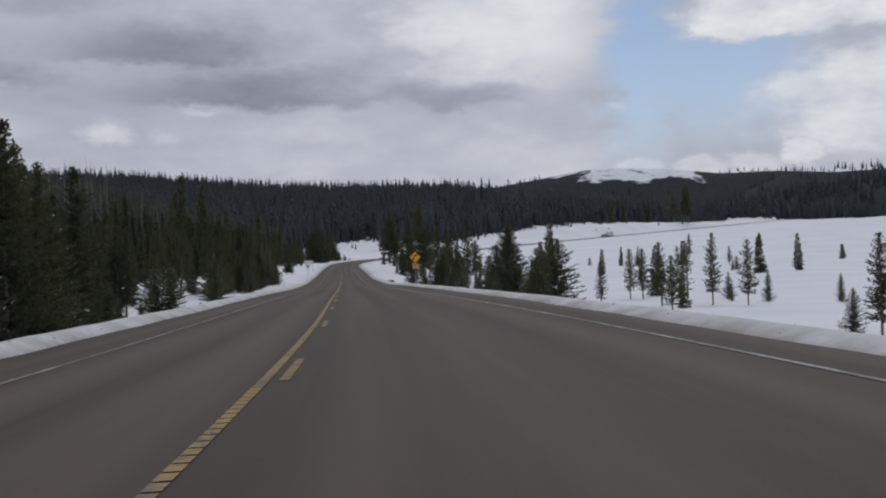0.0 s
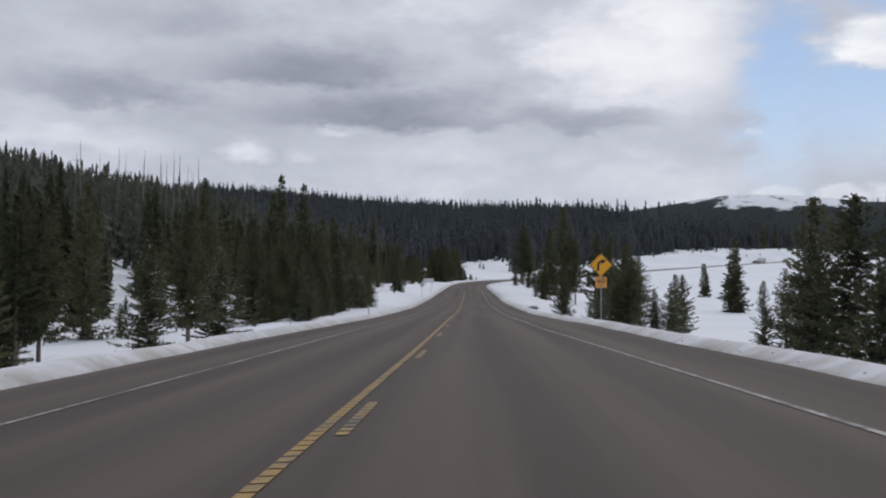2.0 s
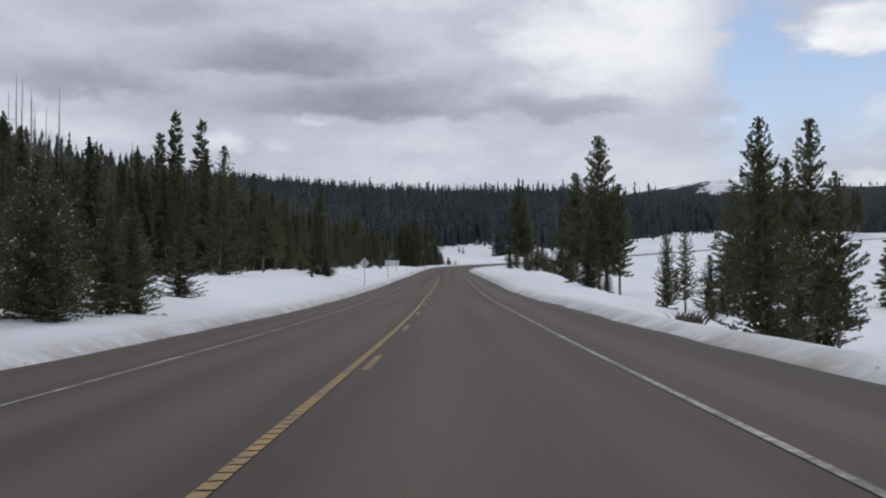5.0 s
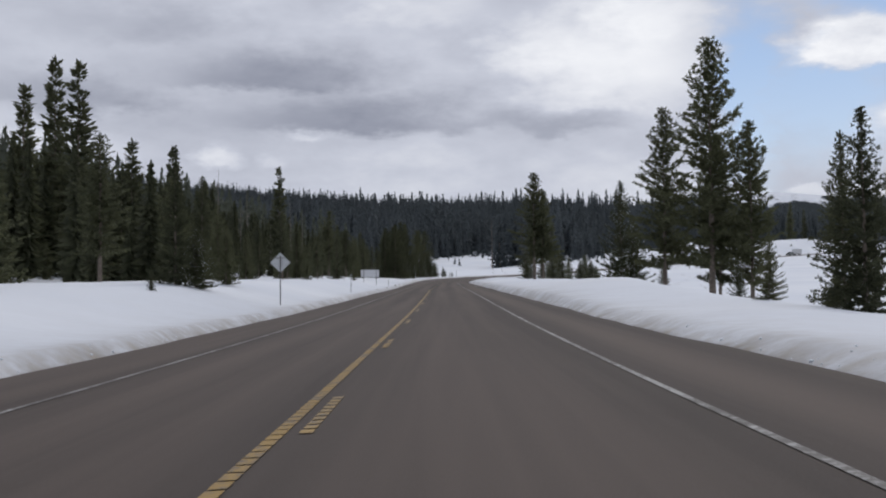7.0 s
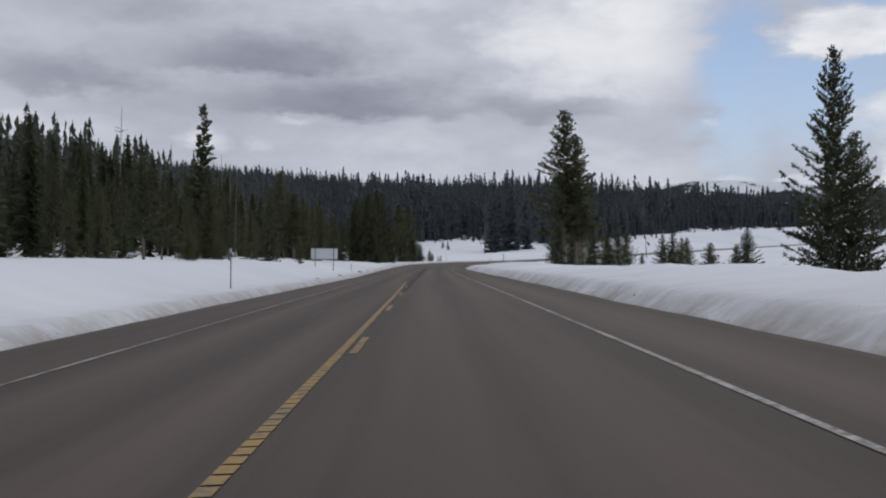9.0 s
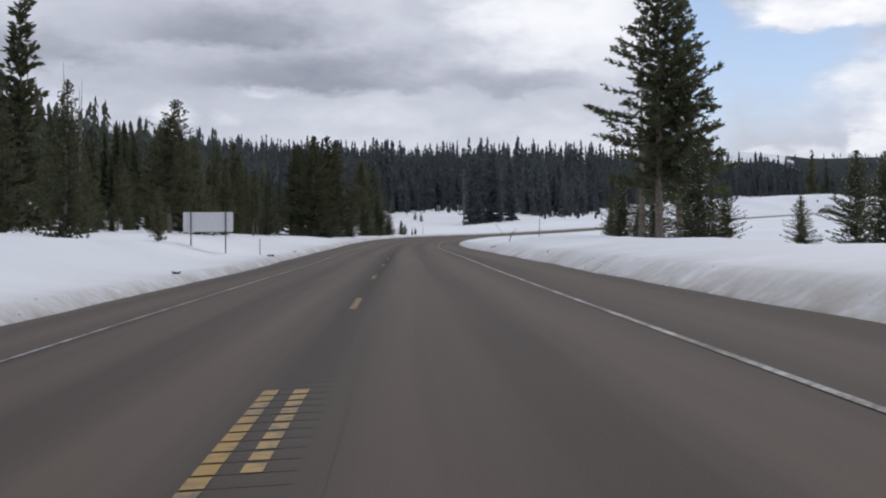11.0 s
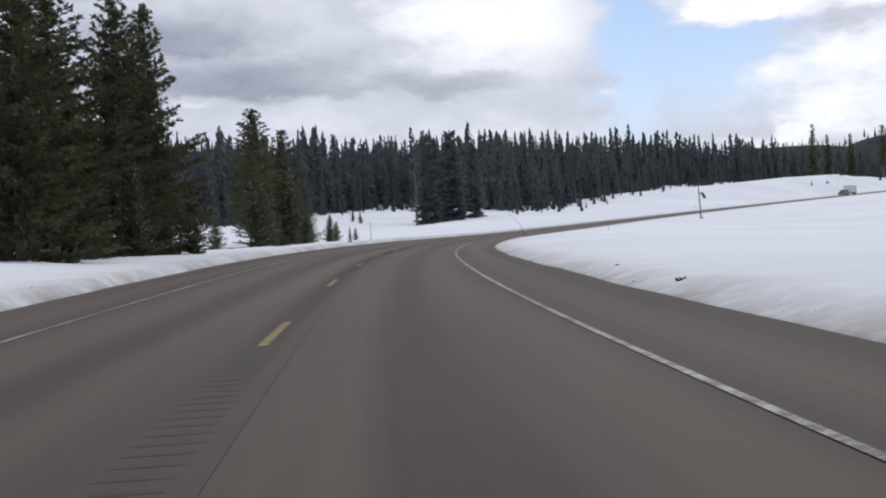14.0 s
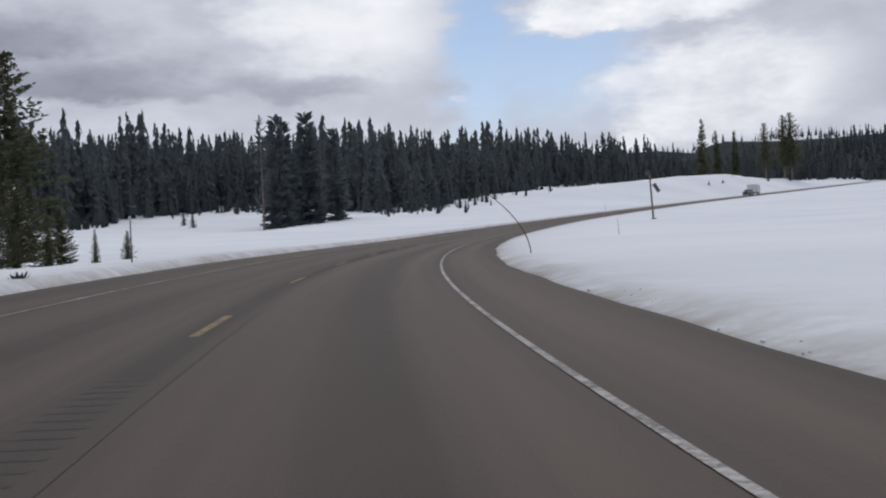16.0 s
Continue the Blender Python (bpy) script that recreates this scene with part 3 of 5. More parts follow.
tree("young", 165.3, -11, 3.1, 1.4)
tree("young", 180.9, -11, 3.5, 1.1)
tree("sapling", 146.3, -11.1, 0.9, 0.8)
tree("sapling", 159.8, -11, 1.1, 0.8)
tree("young", 124.7, -13.4, 0.9, 1.1)
tree("young", 171.3, 21.2, 4.2, 0.72)
tree("pine", 155.4, 21.1, 6.9, 1)
tree("spruce", 140.8, 24.9, 6.2, 1.1)
tree("pine", 140.8, 26.6, 6.8, 1.1)
tree("young", 138.3, 26.9, 5.1, 1)
tree("spruce", 241.5, 46.5, 10, 1.2)
tree("young", 188.5, 20.9, 6.6, 1.1)
tree("young", 153.5, 13.5, 0.7, 1.2)
tree("young", 189.4, 12.9, 4.6, 0.64)
tree("young", 219, 11.1, 2.2, 0.9)
tree("spruce", 214, 12.1, 5.7, 1.1)
tree("spruce", 215.5, 12.1, 5.2, 1)
tree("young", 261, 28.2, 3.1, 1)
tree("spruce", 300.5, -37.2, 22.9, 0.9)
tree("spruce", 314.9, -44.8, 24.6, 0.8)
tree("spruce", 306.9, -45.4, 21.5, 1)
tree("spruce", 239.4, -12, 7.2, 0.8)
tree("young", 216.9, -11, 3.1, 1.1)
tree("young", 233.9, -11.7, 1.2, 0.8)
tree("young", 316.9, -38.1, 5.4, 1)
tree("young", 240.4, -11.2, 3.1, 1.5)
tree("spruce", 251.9, -12, 3.8, 1.3)
tree("spruce", 308.9, -33.9, 15.4, 1)
tree("pine", 255.5, 18.4, 17.6, 1.05)
tree("pine", 259.5, 16.2, 13, 1)
tree("pine", 254, 20.5, 13, 0.9)
tree("pine", 258, 19.5, 12, 0.8)
tree("young", 250, 18.5, 4, 0.8)
tree("pine", 363, 15.9, 17, 1.15)
tree("pine", 364.2, 17.4, 14.5, 1.15)
tree("spruce", 361, 18.4, 3.6, 1.1)
tree("young", 286, 17.6, 11, 0.72)
tree("young", 287.5, 19, 8, 0.9)
tree("young", 291, 15.5, 3, 1.2)
tree("young", 284, 21, 3.2, 1.1)
tree("young", 298, 17, 2.6, 1.2)
tree("young", 333, 16, 3.4, 1.3)
tree("young", 340, 18, 4.2, 1.2)
tree("young", 330, 20, 3.6, 1.2)
tree("young", 345, 13.2, 4.6, 1.2)
tree("young", 309, 18.5, 3, 1.3)
tree("young", 315, 17.5, 3.4, 1.2)
tree("young", 321, 19.5, 3.2, 1.2)
tree("thin", 380, 18.5, 13, 1.7)
tree("thin", 386, 20.5, 11, 1.6)
tree("young", 376, 16.2, 4.6, 1.1)
tree("young", 392, 20.5, 3.8, 1.2)
tree("sapling", 369, 9.5, 2, 1)
tree("spruce", 429.7, -12.2, 12.6, 1.5)
tree("spruce", 444, -13, 14.2, 1.5)
tree("pine", 437, -13.6, 12.5, 1.5)
tree("spruce", 435, -12, 7, 1.7)
tree("spruce", 448, -12.6, 13.5, 1.5)
tree("spruce", 452, -14.5, 13, 1.5)
tree("pine", 456, -17, 12, 1.4)
tree("young", 441, -11.4, 4.5, 1.2)
tree("spruce", 433, -15, 11, 1.5)
tree("spruce", 440, -16, 12, 1.3)
tree("young", 450, -11, 4.2, 1.2)
tree("young", 486, -17, 7.5, 1.3)
tree("young", 495, -17, 7.5, 1.4)
tree("young", 500, -19, 7, 1.3)
tree("pine", 490, -19, 9, 1.2)
tree("young", 491, -14, 3.2, 1.2)
tree("young", 501, -14.5, 3, 1.2)
tree("young", 478, -18, 3, 1.2)
tree("young", 507, -13.5, 1.8, 1)
tree("young", 519, -24.5, 5.2, 1.4)
tree("young", 503, -17.5, 4.2, 1.4)
tree("spruce", 511, -25, 9.5, 1.6)
tree("young", 488, -16.5, 4, 1.3)
tree("spruce", 385, -29.2, 20, 0.8)
tree("spruce", 326, -33.6, 16.5, 0.8)
tree("spruce", 300, -24, 11, 1)
tree("spruce", 350, -21, 9, 1.2)
tree("spruce", 395, -19, 9, 1.2)
tree("spruce", 408, -17, 9.5, 1.3)
tree("sapling", 520, 13, 1.2, 1)
tree("thin", 144.8, 46.9, 7.6, 1.5)
tree("spruce", 144.9, 18.5, 6.7, 1.1)
tree("pine", 226.8, 26.3, 11.2, 1.3)
tree("pine", 183.8, 16.3, 11.4, 0.8)
tree("pine", 179.8, 17.4, 11, 0.8)
tree("pine", 158, 16, 9, 1.05)
tree("young", 124, 9.6, 3.2, 1.3)
tree("pine", 229, 28.3, 9.5, 1.3)
tree("young", 225, 25.1, 5.6, 1.3)
tree("young", 228.3, 24.5, 5, 1.3)
tree("pine", 186, 18.3, 9.7, 0.8)
tree("pine", 182, 19.4, 9.3, 0.8)
tree("young", 178, 16.2, 5.5, 0.8)
tree("pine", 159.6, 17.3, 7.4, 1.05)
tree("young", 157.4, 15, 3.4, 1)
tree("young", 73.9, -13.1, 1.2, 0.9)
tree("young", 73.4, -12, 3.7, 1.15)
tree("young", 73.2, -11, 3.7, 1.2)
tree("spruce", 84.4, -14.1, 5.4, 1.3)
tree("young", 78.7, -11, 4.3, 1.3)
tree("spruce", 87.4, -13, 6.5, 1.2)
tree("young", 80.2, -10.5, 3.2, 1.1)
tree("spruce", 113, -17, 6.2, 1.1)
tree("young", 88.7, -10, 4.4, 1.2)
tree("pine", 96, -10.5, 5.8, 1.4)
tree("young", 108.2, -12, 5.1, 1.2)
tree("spruce", 144.1, -15, 7.6, 1.3)
tree("spruce", 153.6, -15, 6.9, 1.3)
tree("spruce", 142.9, -12, 7, 1.3)
tree("young", 154.4, -11.5, 6.2, 1.4)
tree("young", 163.4, -11, 5, 1.3)
tree("spruce", 137.3, -16, 8.8, 1.2)
tree("spruce", 146, -22.1, 12.9, 1)
tree("spruce", 128.1, -26.1, 11.8, 1)
tree("spruce", 102.7, -22.1, 9.1, 1.1)
tree("spruce", 163.5, 10.5, 6.2, 1.2)
tree("spruce", 126, 11, 4.8, 1.5)
tree("pine", 125.5, 12, 5.6, 1.5)
tree("young", 113.5, 11.5, 2.9, 1.1)
tree("young", 116.5, 13, 3.6, 0.9)
tree("young", 89.8, 13, 5.1, 1.38)
tree("pine", 96.1, 15, 7.4, 1.38)
tree("pine", 87.1, 13.5, 6.2, 1.72)
tree("spruce", 82.3, 13, 5.5, 1.84)
tree("young", 80.9, 13, 4, 1.49)
tree("young", 81.6, 12.4, 3.2, 1.49)
tree("young", 79.6, 14.1, 2.9, 1.03)
tree("thin", 83.4, 16.1, 5.9, 1.61)
tree("pine", 73.6, 13.6, 4.2, 1.72)
tree("spruce", 70.9, 13, 3.4, 1.84)
tree("young", 70.4, 12.6, 2.3, 1.49)
tree("pine", 73.7, 15, 5.7, 1.49)
tree("spruce", 238.6, 46.1, 12.4, 1.2)
tree("spruce", 104.9, -30, 17.1, 1.2)
tree("spruce", 103.5, -30.8, 15.5, 1.2)
tree("pine", 495.9, -20.6, 13.5, 1.6)
tree("pine", 522.6, -27.8, 14.9, 1.7)
tree("young", 429.1, 24.3, 6.9, 0.8)
tree("pine", 379.3, -16.4, 8.5, 1.7)
tree("pine", 412.8, -24.2, 13.7, 1.5)
tree("young", 799.4, -57.9, 2.7, 1.2)
tree("young", 779.2, -68.5, 3, 1.1)
tree("young", 491.3, -11.1, 2.1, 1.3)
tree("young", 488.4, -11.1, 1.4, 1.2)
tree("young", 472.9, -11.1, 1.5, 1.3)
tree("young", 482.4, -13.1, 1, 1.1)
tree("young", 496.2, -11.1, 1.6, 0.6)
tree("young", 679.6, -101.2, 4, 1)
tree("young", 687.5, -110.1, 3.8, 1)
tree("spruce", 669.8, -71.5, 24.8, 0.9)
tree("spruce", 674.4, -72.5, 25, 1)
tree("spruce", 681.8, -71.1, 25.2, 1)
tree("thin", 662.4, -70.7, 25, 0.8)
tree("thin", 687.9, -71.1, 23.4, 0.8)
tree("spruce", 694, -71.3, 22.2, 1)
tree("spruce", 917.4, -38.3, 23.4, 0.8)
tree("spruce", 933.6, -36.7, 19.6, 0.8)
tree("spruce", 992.1, -42.7, 22, 0.8)
tree("pine", 1030.9, -36.8, 28.6, 1.1)
tree("pine", 1032.8, -28, 32.2, 1.1)
tree("pine", 1032.7, -24.4, 33, 1.2)
tree("young", 858.8, -21, 2, 1)
tree("young", 878.8, -20.9, 1.6, 1.6)
tree("young", 920.7, -27.2, 3.2, 1.4)
tree("young", 973.1, -24, 3, 1.3)
tree("young", 1018.5, -22.7, 5.4, 1.2)
tree("young", 848.9, -39.1, 1.8, 1.4)
tree("young", 426.9, 23, 5.9, 0.8)
tree("young", 425.7, 24, 5.9, 0.8)
tree("young", 418.6, 22, 3.7, 0.9)
tree("young", 435.3, 29, 3.9, 0.9)
tree("young", 445.8, 36.1, 3, 1)
# the dense row below the left edge, and the trees in the hollow behind it
row = random.Random(8)
for k in range(17):
    tree(row.choice(("bushy", "bushy", "young", "pine")), 15 + 1.9 * k, -row.uniform(9.2, 12.5), row.uniform(5.0, 7.8), row.uniform(0.95, 1.25))
for k in range(14):
    tree(row.choice(("bushy", "pine")), 16 + 3.2 * k, -row.uniform(14.5, 20), row.uniform(6.5, 9.5), row.uniform(0.9, 1.15))
for k in range(15):
    tree(row.choice(("bushy", "bushy", "pine")), 84 + 1.7 * k, -row.uniform(18, 24.5), row.uniform(6.0, 9.0), row.uniform(1.0, 1.25))
for k in range(18):
    tree(row.choice(("young", "young", "bushy")), 131 + 2.6 * k, -row.uniform(9.9, 12.2), row.uniform(2.9, 4.4), row.uniform(1.05, 1.3))
for k in range(13):
    tree(row.choice(("young", "bushy", "bushy")), 133 + 3.6 * k, -row.uniform(13.2, 16.8), row.uniform(3.8, 5.6), row.uniform(1.0, 1.25))
tree("young", 52, -10.5, 2.4, 1.1)
tree("young", 57, -11, 1.7, 1.1)
tree("young", 378.6, 21.3, 4.8, 1.2)
tree("young", 383, 23.5, 4.4, 1.25)
tree("young", 388, 27, 5.4, 1.15)
tree("young", 403, 38, 5.6, 1.1)
tree("young", 373, 18, 4.2, 1.2)
for k in range(9):
    tree("snag", 299 + (k * 7) % 23, -62.5 - (k * 5) % 11, 21 + (k * 3) % 5, 0.9)
for k in range(7):
    tree("snag", 274 + (k * 11) % 19, -66.5 - (k * 7) % 17, 20 + (k * 5) % 4, 0.9)
for k in range(5):
    tree("snag", 388 + (k * 5) % 9, -25.5 - (k * 3) % 7, 12.5 + (k * 2) % 3, 0.8)
SCATTER = [
    (-10, 60, -40, -20, 14, ["spruce", "spruce", "young"], 2.2, 6, 9),
    (60, 190, -44, -18, 18, ["spruce", "spruce", "pine", "young", "young"], 2.4, 4, 8),
    (190, 300, -40, -17, 34, ["spruce", "pine", "young"], 2.6, 6, 12),
    (300, 430, -36, -13.5, 66, ["bushy", "bushy", "pine", "pine", "young"], 2.4, 5, 8.2),
    (165, 196, 11.5, 17, 2, ["pine", "young"], 2.6, 4, 6),
    (60, 150, 30, 75, 10, ["pine", "young"], 5, 5, 9),
    (230, 400, 60, 130, 18, ["pine", "spruce", "young"], 5, 6, 10),
    (440, 475, -40, -17, 12, ["spruce", "young"], 2.6, 7, 11),
]
CAR_S = 835
WOODS_RIDGE = (7500, 36)
WOODS_LEFT = (7800, 31)
WOODS_AHEAD = (26000, 32)
WOODS_FAR = (2600, 33)
WOODS_EAST = (2500, 34)
WOODS_PEAK = (3500, 35)


build_ground()
S_END = 1120.0
road = tagged(new("road", ribbons("road", [strip(-60, S_END, lambda s: -left_edge(s) - 0.06, lambda s: right_edge(s) + 0.06, 0.0, 0.7)], MAT["asphalt"])),
              "worn grey-brown asphalt two-lane highway", "road", kind="structure")
centre = tagged(new("sealed_strip", ribbons("sealed_strip", [strip(286, S_END, -0.36, 0.40, 0.004, 0.7)], MAT["sealed"])), "dark sealed strip along the centre rumble")
centre.parent = road
RUMBLE = 0.305
SOLID_END = DASH0 + 3.05


def bars(s0, s1, off, width, up, fill):
    """Short crosswise pieces, one to each tooth of the rumble strip."""
    out = []
    for s in np.arange(math.ceil(s0 / RUMBLE) * RUMBLE, s1, RUMBLE):
        o = float(off(s)) if callable(off) else off
        out.append(strip(s, s + RUMBLE * fill, o - width / 2, o + width / 2, up, 1.0))
    return out


def line_piece(name, pieces, mat, label):
    ob = tagged(new(name, ribbons(name, pieces, MAT[mat])), label)
    ob.parent = road


# flat bars on top: the recesses' shade is put into a darker colour
grooves = bars(286, 520, 0.02, 0.42, 0.006, 0.30)
line_piece("rumble_grooves", grooves, "groove_shade", "darker bars coloured as the shade in milled rumble grooves")
line_piece("solid_centre_line", bars(-20, SOLID_END, lambda s: np.interp(s, (280, 303), (-0.15, -0.24)), 0.12, 0.010, 0.84), "yellow_thin", "worn yellow solid line over rumble teeth")
dashes = []
k = -30
while DASH0 + 12.19 * k < 700:
    d0 = DASH0 + 12.19 * k
    if d0 > -20:
        piece = bars(d0, d0 + 3.05, float(np.interp(d0, (200, 300), (0.08, 0.0))), 0.115, 0.010, 0.74)
        line_piece("dash", piece, "yellow", "worn yellow dash over rumble teeth")
    k += 1
line_piece("edge_line", [strip(-40, 1110, -LANE - 0.04, -LANE + 0.04, 0.008)], "white", "worn white edge line")
line_piece("edge_line", [strip(-40, 1110, lambda s: np.interp(s, *RIGHT_LINE) - 0.04, lambda s: np.interp(s, *RIGHT_LINE) + 0.04, 0.008)], "white", "worn white edge line")


# ---- trees ----
def blades(p, d, length, width, r):
    """A pointed kite for each twig, turned at random about its own line."""
    side = np.cross(d, r.normal(size=d.shape))
    side /= np.linalg.norm(side, axis=1, keepdims=True) + 1e-9
    mid = p + d * length[:, None] * 0.42
    return np.stack([p, mid + side * width[:, None], p + d * length[:, None], mid - side * width[:, None]], 1).reshape(-1, 3)


def crown_arrays(seed, tall, wide, bare, kind, fine=1.0):
    """Needle twigs along whorled branches; fine: how many times more and smaller."""
    r = np.random.RandomState(seed)
    P, D, LN, WD = [], [], [], []
    q = tall / 11
    z = bare * tall
    gap = {"spruce": 0.27, "pine": 0.33, "young": 0.34, "thin": 0.55}[kind] * q
    while z < tall * 0.985:
        u = (z - bare * tall) / (tall * (1 - bare))
        if kind == "spruce":
            reach = wide * (1 - u) ** 0.95 * (0.75 + 0.3 * min(1, u * 6)) + (0.14 - 0.09 * u) * q
            rise, curve = -0.30 + 0.8 * u, 0.12
        elif kind == "pine":
            reach = wide * (1 - u ** 1.5) ** 0.85 * (0.7 + 0.3 * min(1, u * 5)) + 0.16 * q
            rise, curve = -0.12 + 0.7 * u, 0.32
        elif kind == "young":
            reach = wide * (1 - u) ** 0.72 * (0.8 + 0.2 * min(1, u * 8)) + 0.14 * q
            rise, curve = 0.05 + 0.7 * u, 0.32
        else:
            reach, rise, curve = wide * (1 - u) ** 0.7 * 0.8 + 0.15 * q, 0.1, -0.1
        for b in range(r.randint(5, 8) if kind != "thin" else r.randint(2, 4)):
            a = r.uniform(0, 6.283)
            far = reach * r.uniform(0.6, 1.15) * (1 + 0.15 * math.sin(2 * a + seed))
            if r.rand() < 0.12:
                far *= 0.45
            n = max(3, int(far * fine / (0.105 * q)) + 1)
            t = np.sort(r.uniform(0.1, 1.0, n)) ** 0.8
            out = np.array([math.cos(a), math.sin(a), 0])
            pos = out * (far * t)[:, None]
            pos[:, 2] = z + r.uniform(-0.12, 0.12) * q + far * (rise * t + curve * t ** 2)
            pos += r.normal(size=(n, 3)) * 0.055 * q
            sw = r.choice([-1, 1], n) * r.uniform(0.1, 1.15, n)
            lift = r.uniform(-0.3, 0.35, n) + (0.42 if kind != "spruce" else 0.05) + 0.4 * u
            d = np.stack([np.cos(a + sw), np.sin(a + sw), lift], 1)
            d /= np.linalg.norm(d, axis=1, keepdims=True)
            size = (0.30 + 0.30 * r.rand(n)) * (1.2 - 0.35 * t) * q * (0.75 + 0.25 * (1 - u)) / fine ** 0.75
            P.append(pos)
            D.append(d)
            LN.append(size * 1.2)
            WD.append(size * {"spruce": 0.25, "pine": 0.27, "young": 0.27, "thin": 0.12}[kind])
        # dense shaded twigs round the stem
        if kind != "thin":
            n = 9
            a = r.uniform(0, 6.283, n)
            d = np.stack([np.cos(a), np.sin(a), r.uniform(-0.2, 0.6, n)], 1)
            P.append(np.column_stack([np.zeros(n), np.zeros(n), np.full(n, z) + r.uniform(-0.1, 0.1, n)]))
            D.append(d / np.linalg.norm(d, axis=1, keepdims=True))
            LN.append(reach * r.uniform(0.35, 0.7, n))
            WD.append(np.full(n, max(0.07 * q, reach * 0.11)))
        z += gap * r.uniform(0.7, 1.3) / fine ** 0.25
    # the leader
    for k in range(10):
        P.append(np.array([[0, 0, tall * (0.93 + 0.007 * k)]]))
        v = np.array([[r.uniform(-0.5, 0.5), r.uniform(-0.5, 0.5), 1.0]])
        D.append(v / np.linalg.norm(v))
        LN.append(np.array([tall * 0.035]))
        WD.append(np.array([tall * 0.008]))
    v = blades(np.concatenate(P), np.concatenate(D), np.concatenate(LN), np.concatenate(WD), r)
    return v, np.arange(len(v)).reshape(-1, 4)


def tuft_arrays(seed, tall, wide, bare, fine, full):
    """Tufts of needles on upturned limbs, uneven from limb to limb; fine: how many needles to a tuft."""
    r = np.random.RandomState(seed)
    P, D, LN, WD = [], [], [], []
    q = tall / 11
    ph = r.uniform(0, 6.283, 4)
    per = max(2, int(round(4.3 * fine)))
    wide_by = math.sqrt(8 / per)
    z = bare * tall
    while z < tall * 0.975:
        u = (z / tall - bare) / (1 - bare)
        env = min(1, 0.76 + 1.2 * u) * (1 - u) ** 0.9 * 1.08 if full else min(1, 0.55 + 2.2 * u) * (1 - u) ** 0.74 * 1.06
        level = r.uniform(0.74, 1.14)
        for b in range(r.randint(5, 8)):
            a = r.uniform(0, 6.283)
            lobe = 1 + (1 - 0.7 * u) * (0.20 * math.sin(2 * a + ph[0] + 2.5 * u) + 0.16 * math.sin(3 * a + ph[1] - 6 * u))
            far = wide * env * level * lobe * r.uniform(0.7, 1.1) + (0.12 - 0.08 * u) * q
            luck = r.rand()
            far *= 0.4 if luck < 0.1 else 1.25 if luck > 0.95 and u < 0.7 else 1.0
            rise, curve = -0.26 + 0.75 * u + r.normal() * 0.08, 0.30
            n = max(2, int(far / (0.155 * q)))
            t = np.clip(np.linspace(0.25, 1.0, n) + r.uniform(-0.06, 0.06, n), 0.1, 1.03)
            stem = np.stack([math.cos(a) * far * t, math.sin(a) * far * t, z + r.uniform(-0.1, 0.1) * q + far * (rise * t + curve * t * t)], 1)
            turn = a + r.choice([-1, 1], n) * r.uniform(0.25, 1.1, n) * (1.15 - 0.8 * t)
            way = np.stack([np.cos(turn), np.sin(turn), 0.22 + 0.5 * u + r.uniform(-0.2, 0.35, n)], 1)
            way /= np.linalg.norm(way, axis=1, keepdims=True)
            reach = q * (0.16 + 0.26 * np.sin(np.clip(t, 0, 1) * 2.6)) * r.uniform(0.75, 1.25, n) * min(1.0, 0.5 + far / q * 0.6) * (1 - 0.55 * u)
            along = r.uniform(0.0, 1.0, (n, per))
            p = stem[:, None] + way[:, None] * (reach[:, None] * along)[..., None]
            d = way[:, None] + r.normal(size=(n, per, 3)) * 0.55
            d /= np.linalg.norm(d, axis=2, keepdims=True)
            size = q * r.uniform(0.15, 0.26, (n, per)) * (1 - 0.3 * u)
            P.append(p.reshape(-1, 3))
            D.append(d.reshape(-1, 3))
            LN.append(size.ravel())
            WD.append(size.ravel() * 0.21 * wide_by)
        # shaded inner twigs round the stem
        n = 9
        a = r.uniform(0, 6.283, n)
        d = np.stack([np.cos(a), np.sin(a), r.uniform(-0.1, 0.6, n)], 1)
        P.append(np.column_stack([np.zeros(n), np.zeros(n), z + r.uniform(-0.15, 0.15, n) * q]))
        D.append(d / np.linalg.norm(d, axis=1, keepdims=True))
        LN.append(wide * env * r.uniform(0.3, 0.65, n))
        WD.append(np.full(n, wide * env * 0.07 + 0.01 * q))
        z += 0.29 * q * r.uniform(0.7, 1.3) * (1 - 0.5 * u)
    # leading shoots
    for k in range(4):
        lean = r.uniform(-0.008, 0.008, 2) * tall
        n = 5 * per
        f = r.uniform(0, 1, n)
        P.append(np.column_stack([lean[0] * f, lean[1] * f, tall * (0.93 + 0.065 * f)]))
        d = np.stack([r.uniform(-0.4, 0.4, n), r.uniform(-0.4, 0.4, n), np.ones(n)], 1)
        D.append(d / np.linalg.norm(d, axis=1, keepdims=True))
        LN.append(np.full(n, 0.14 * q))
        WD.append(np.full(n, 0.022 * q * wide_by))
    v = blades(np.concatenate(P), np.concatenate(D), np.concatenate(LN), np.concatenate(WD), r)
    return v, np.arange(len(v)).reshape(-1, 4)


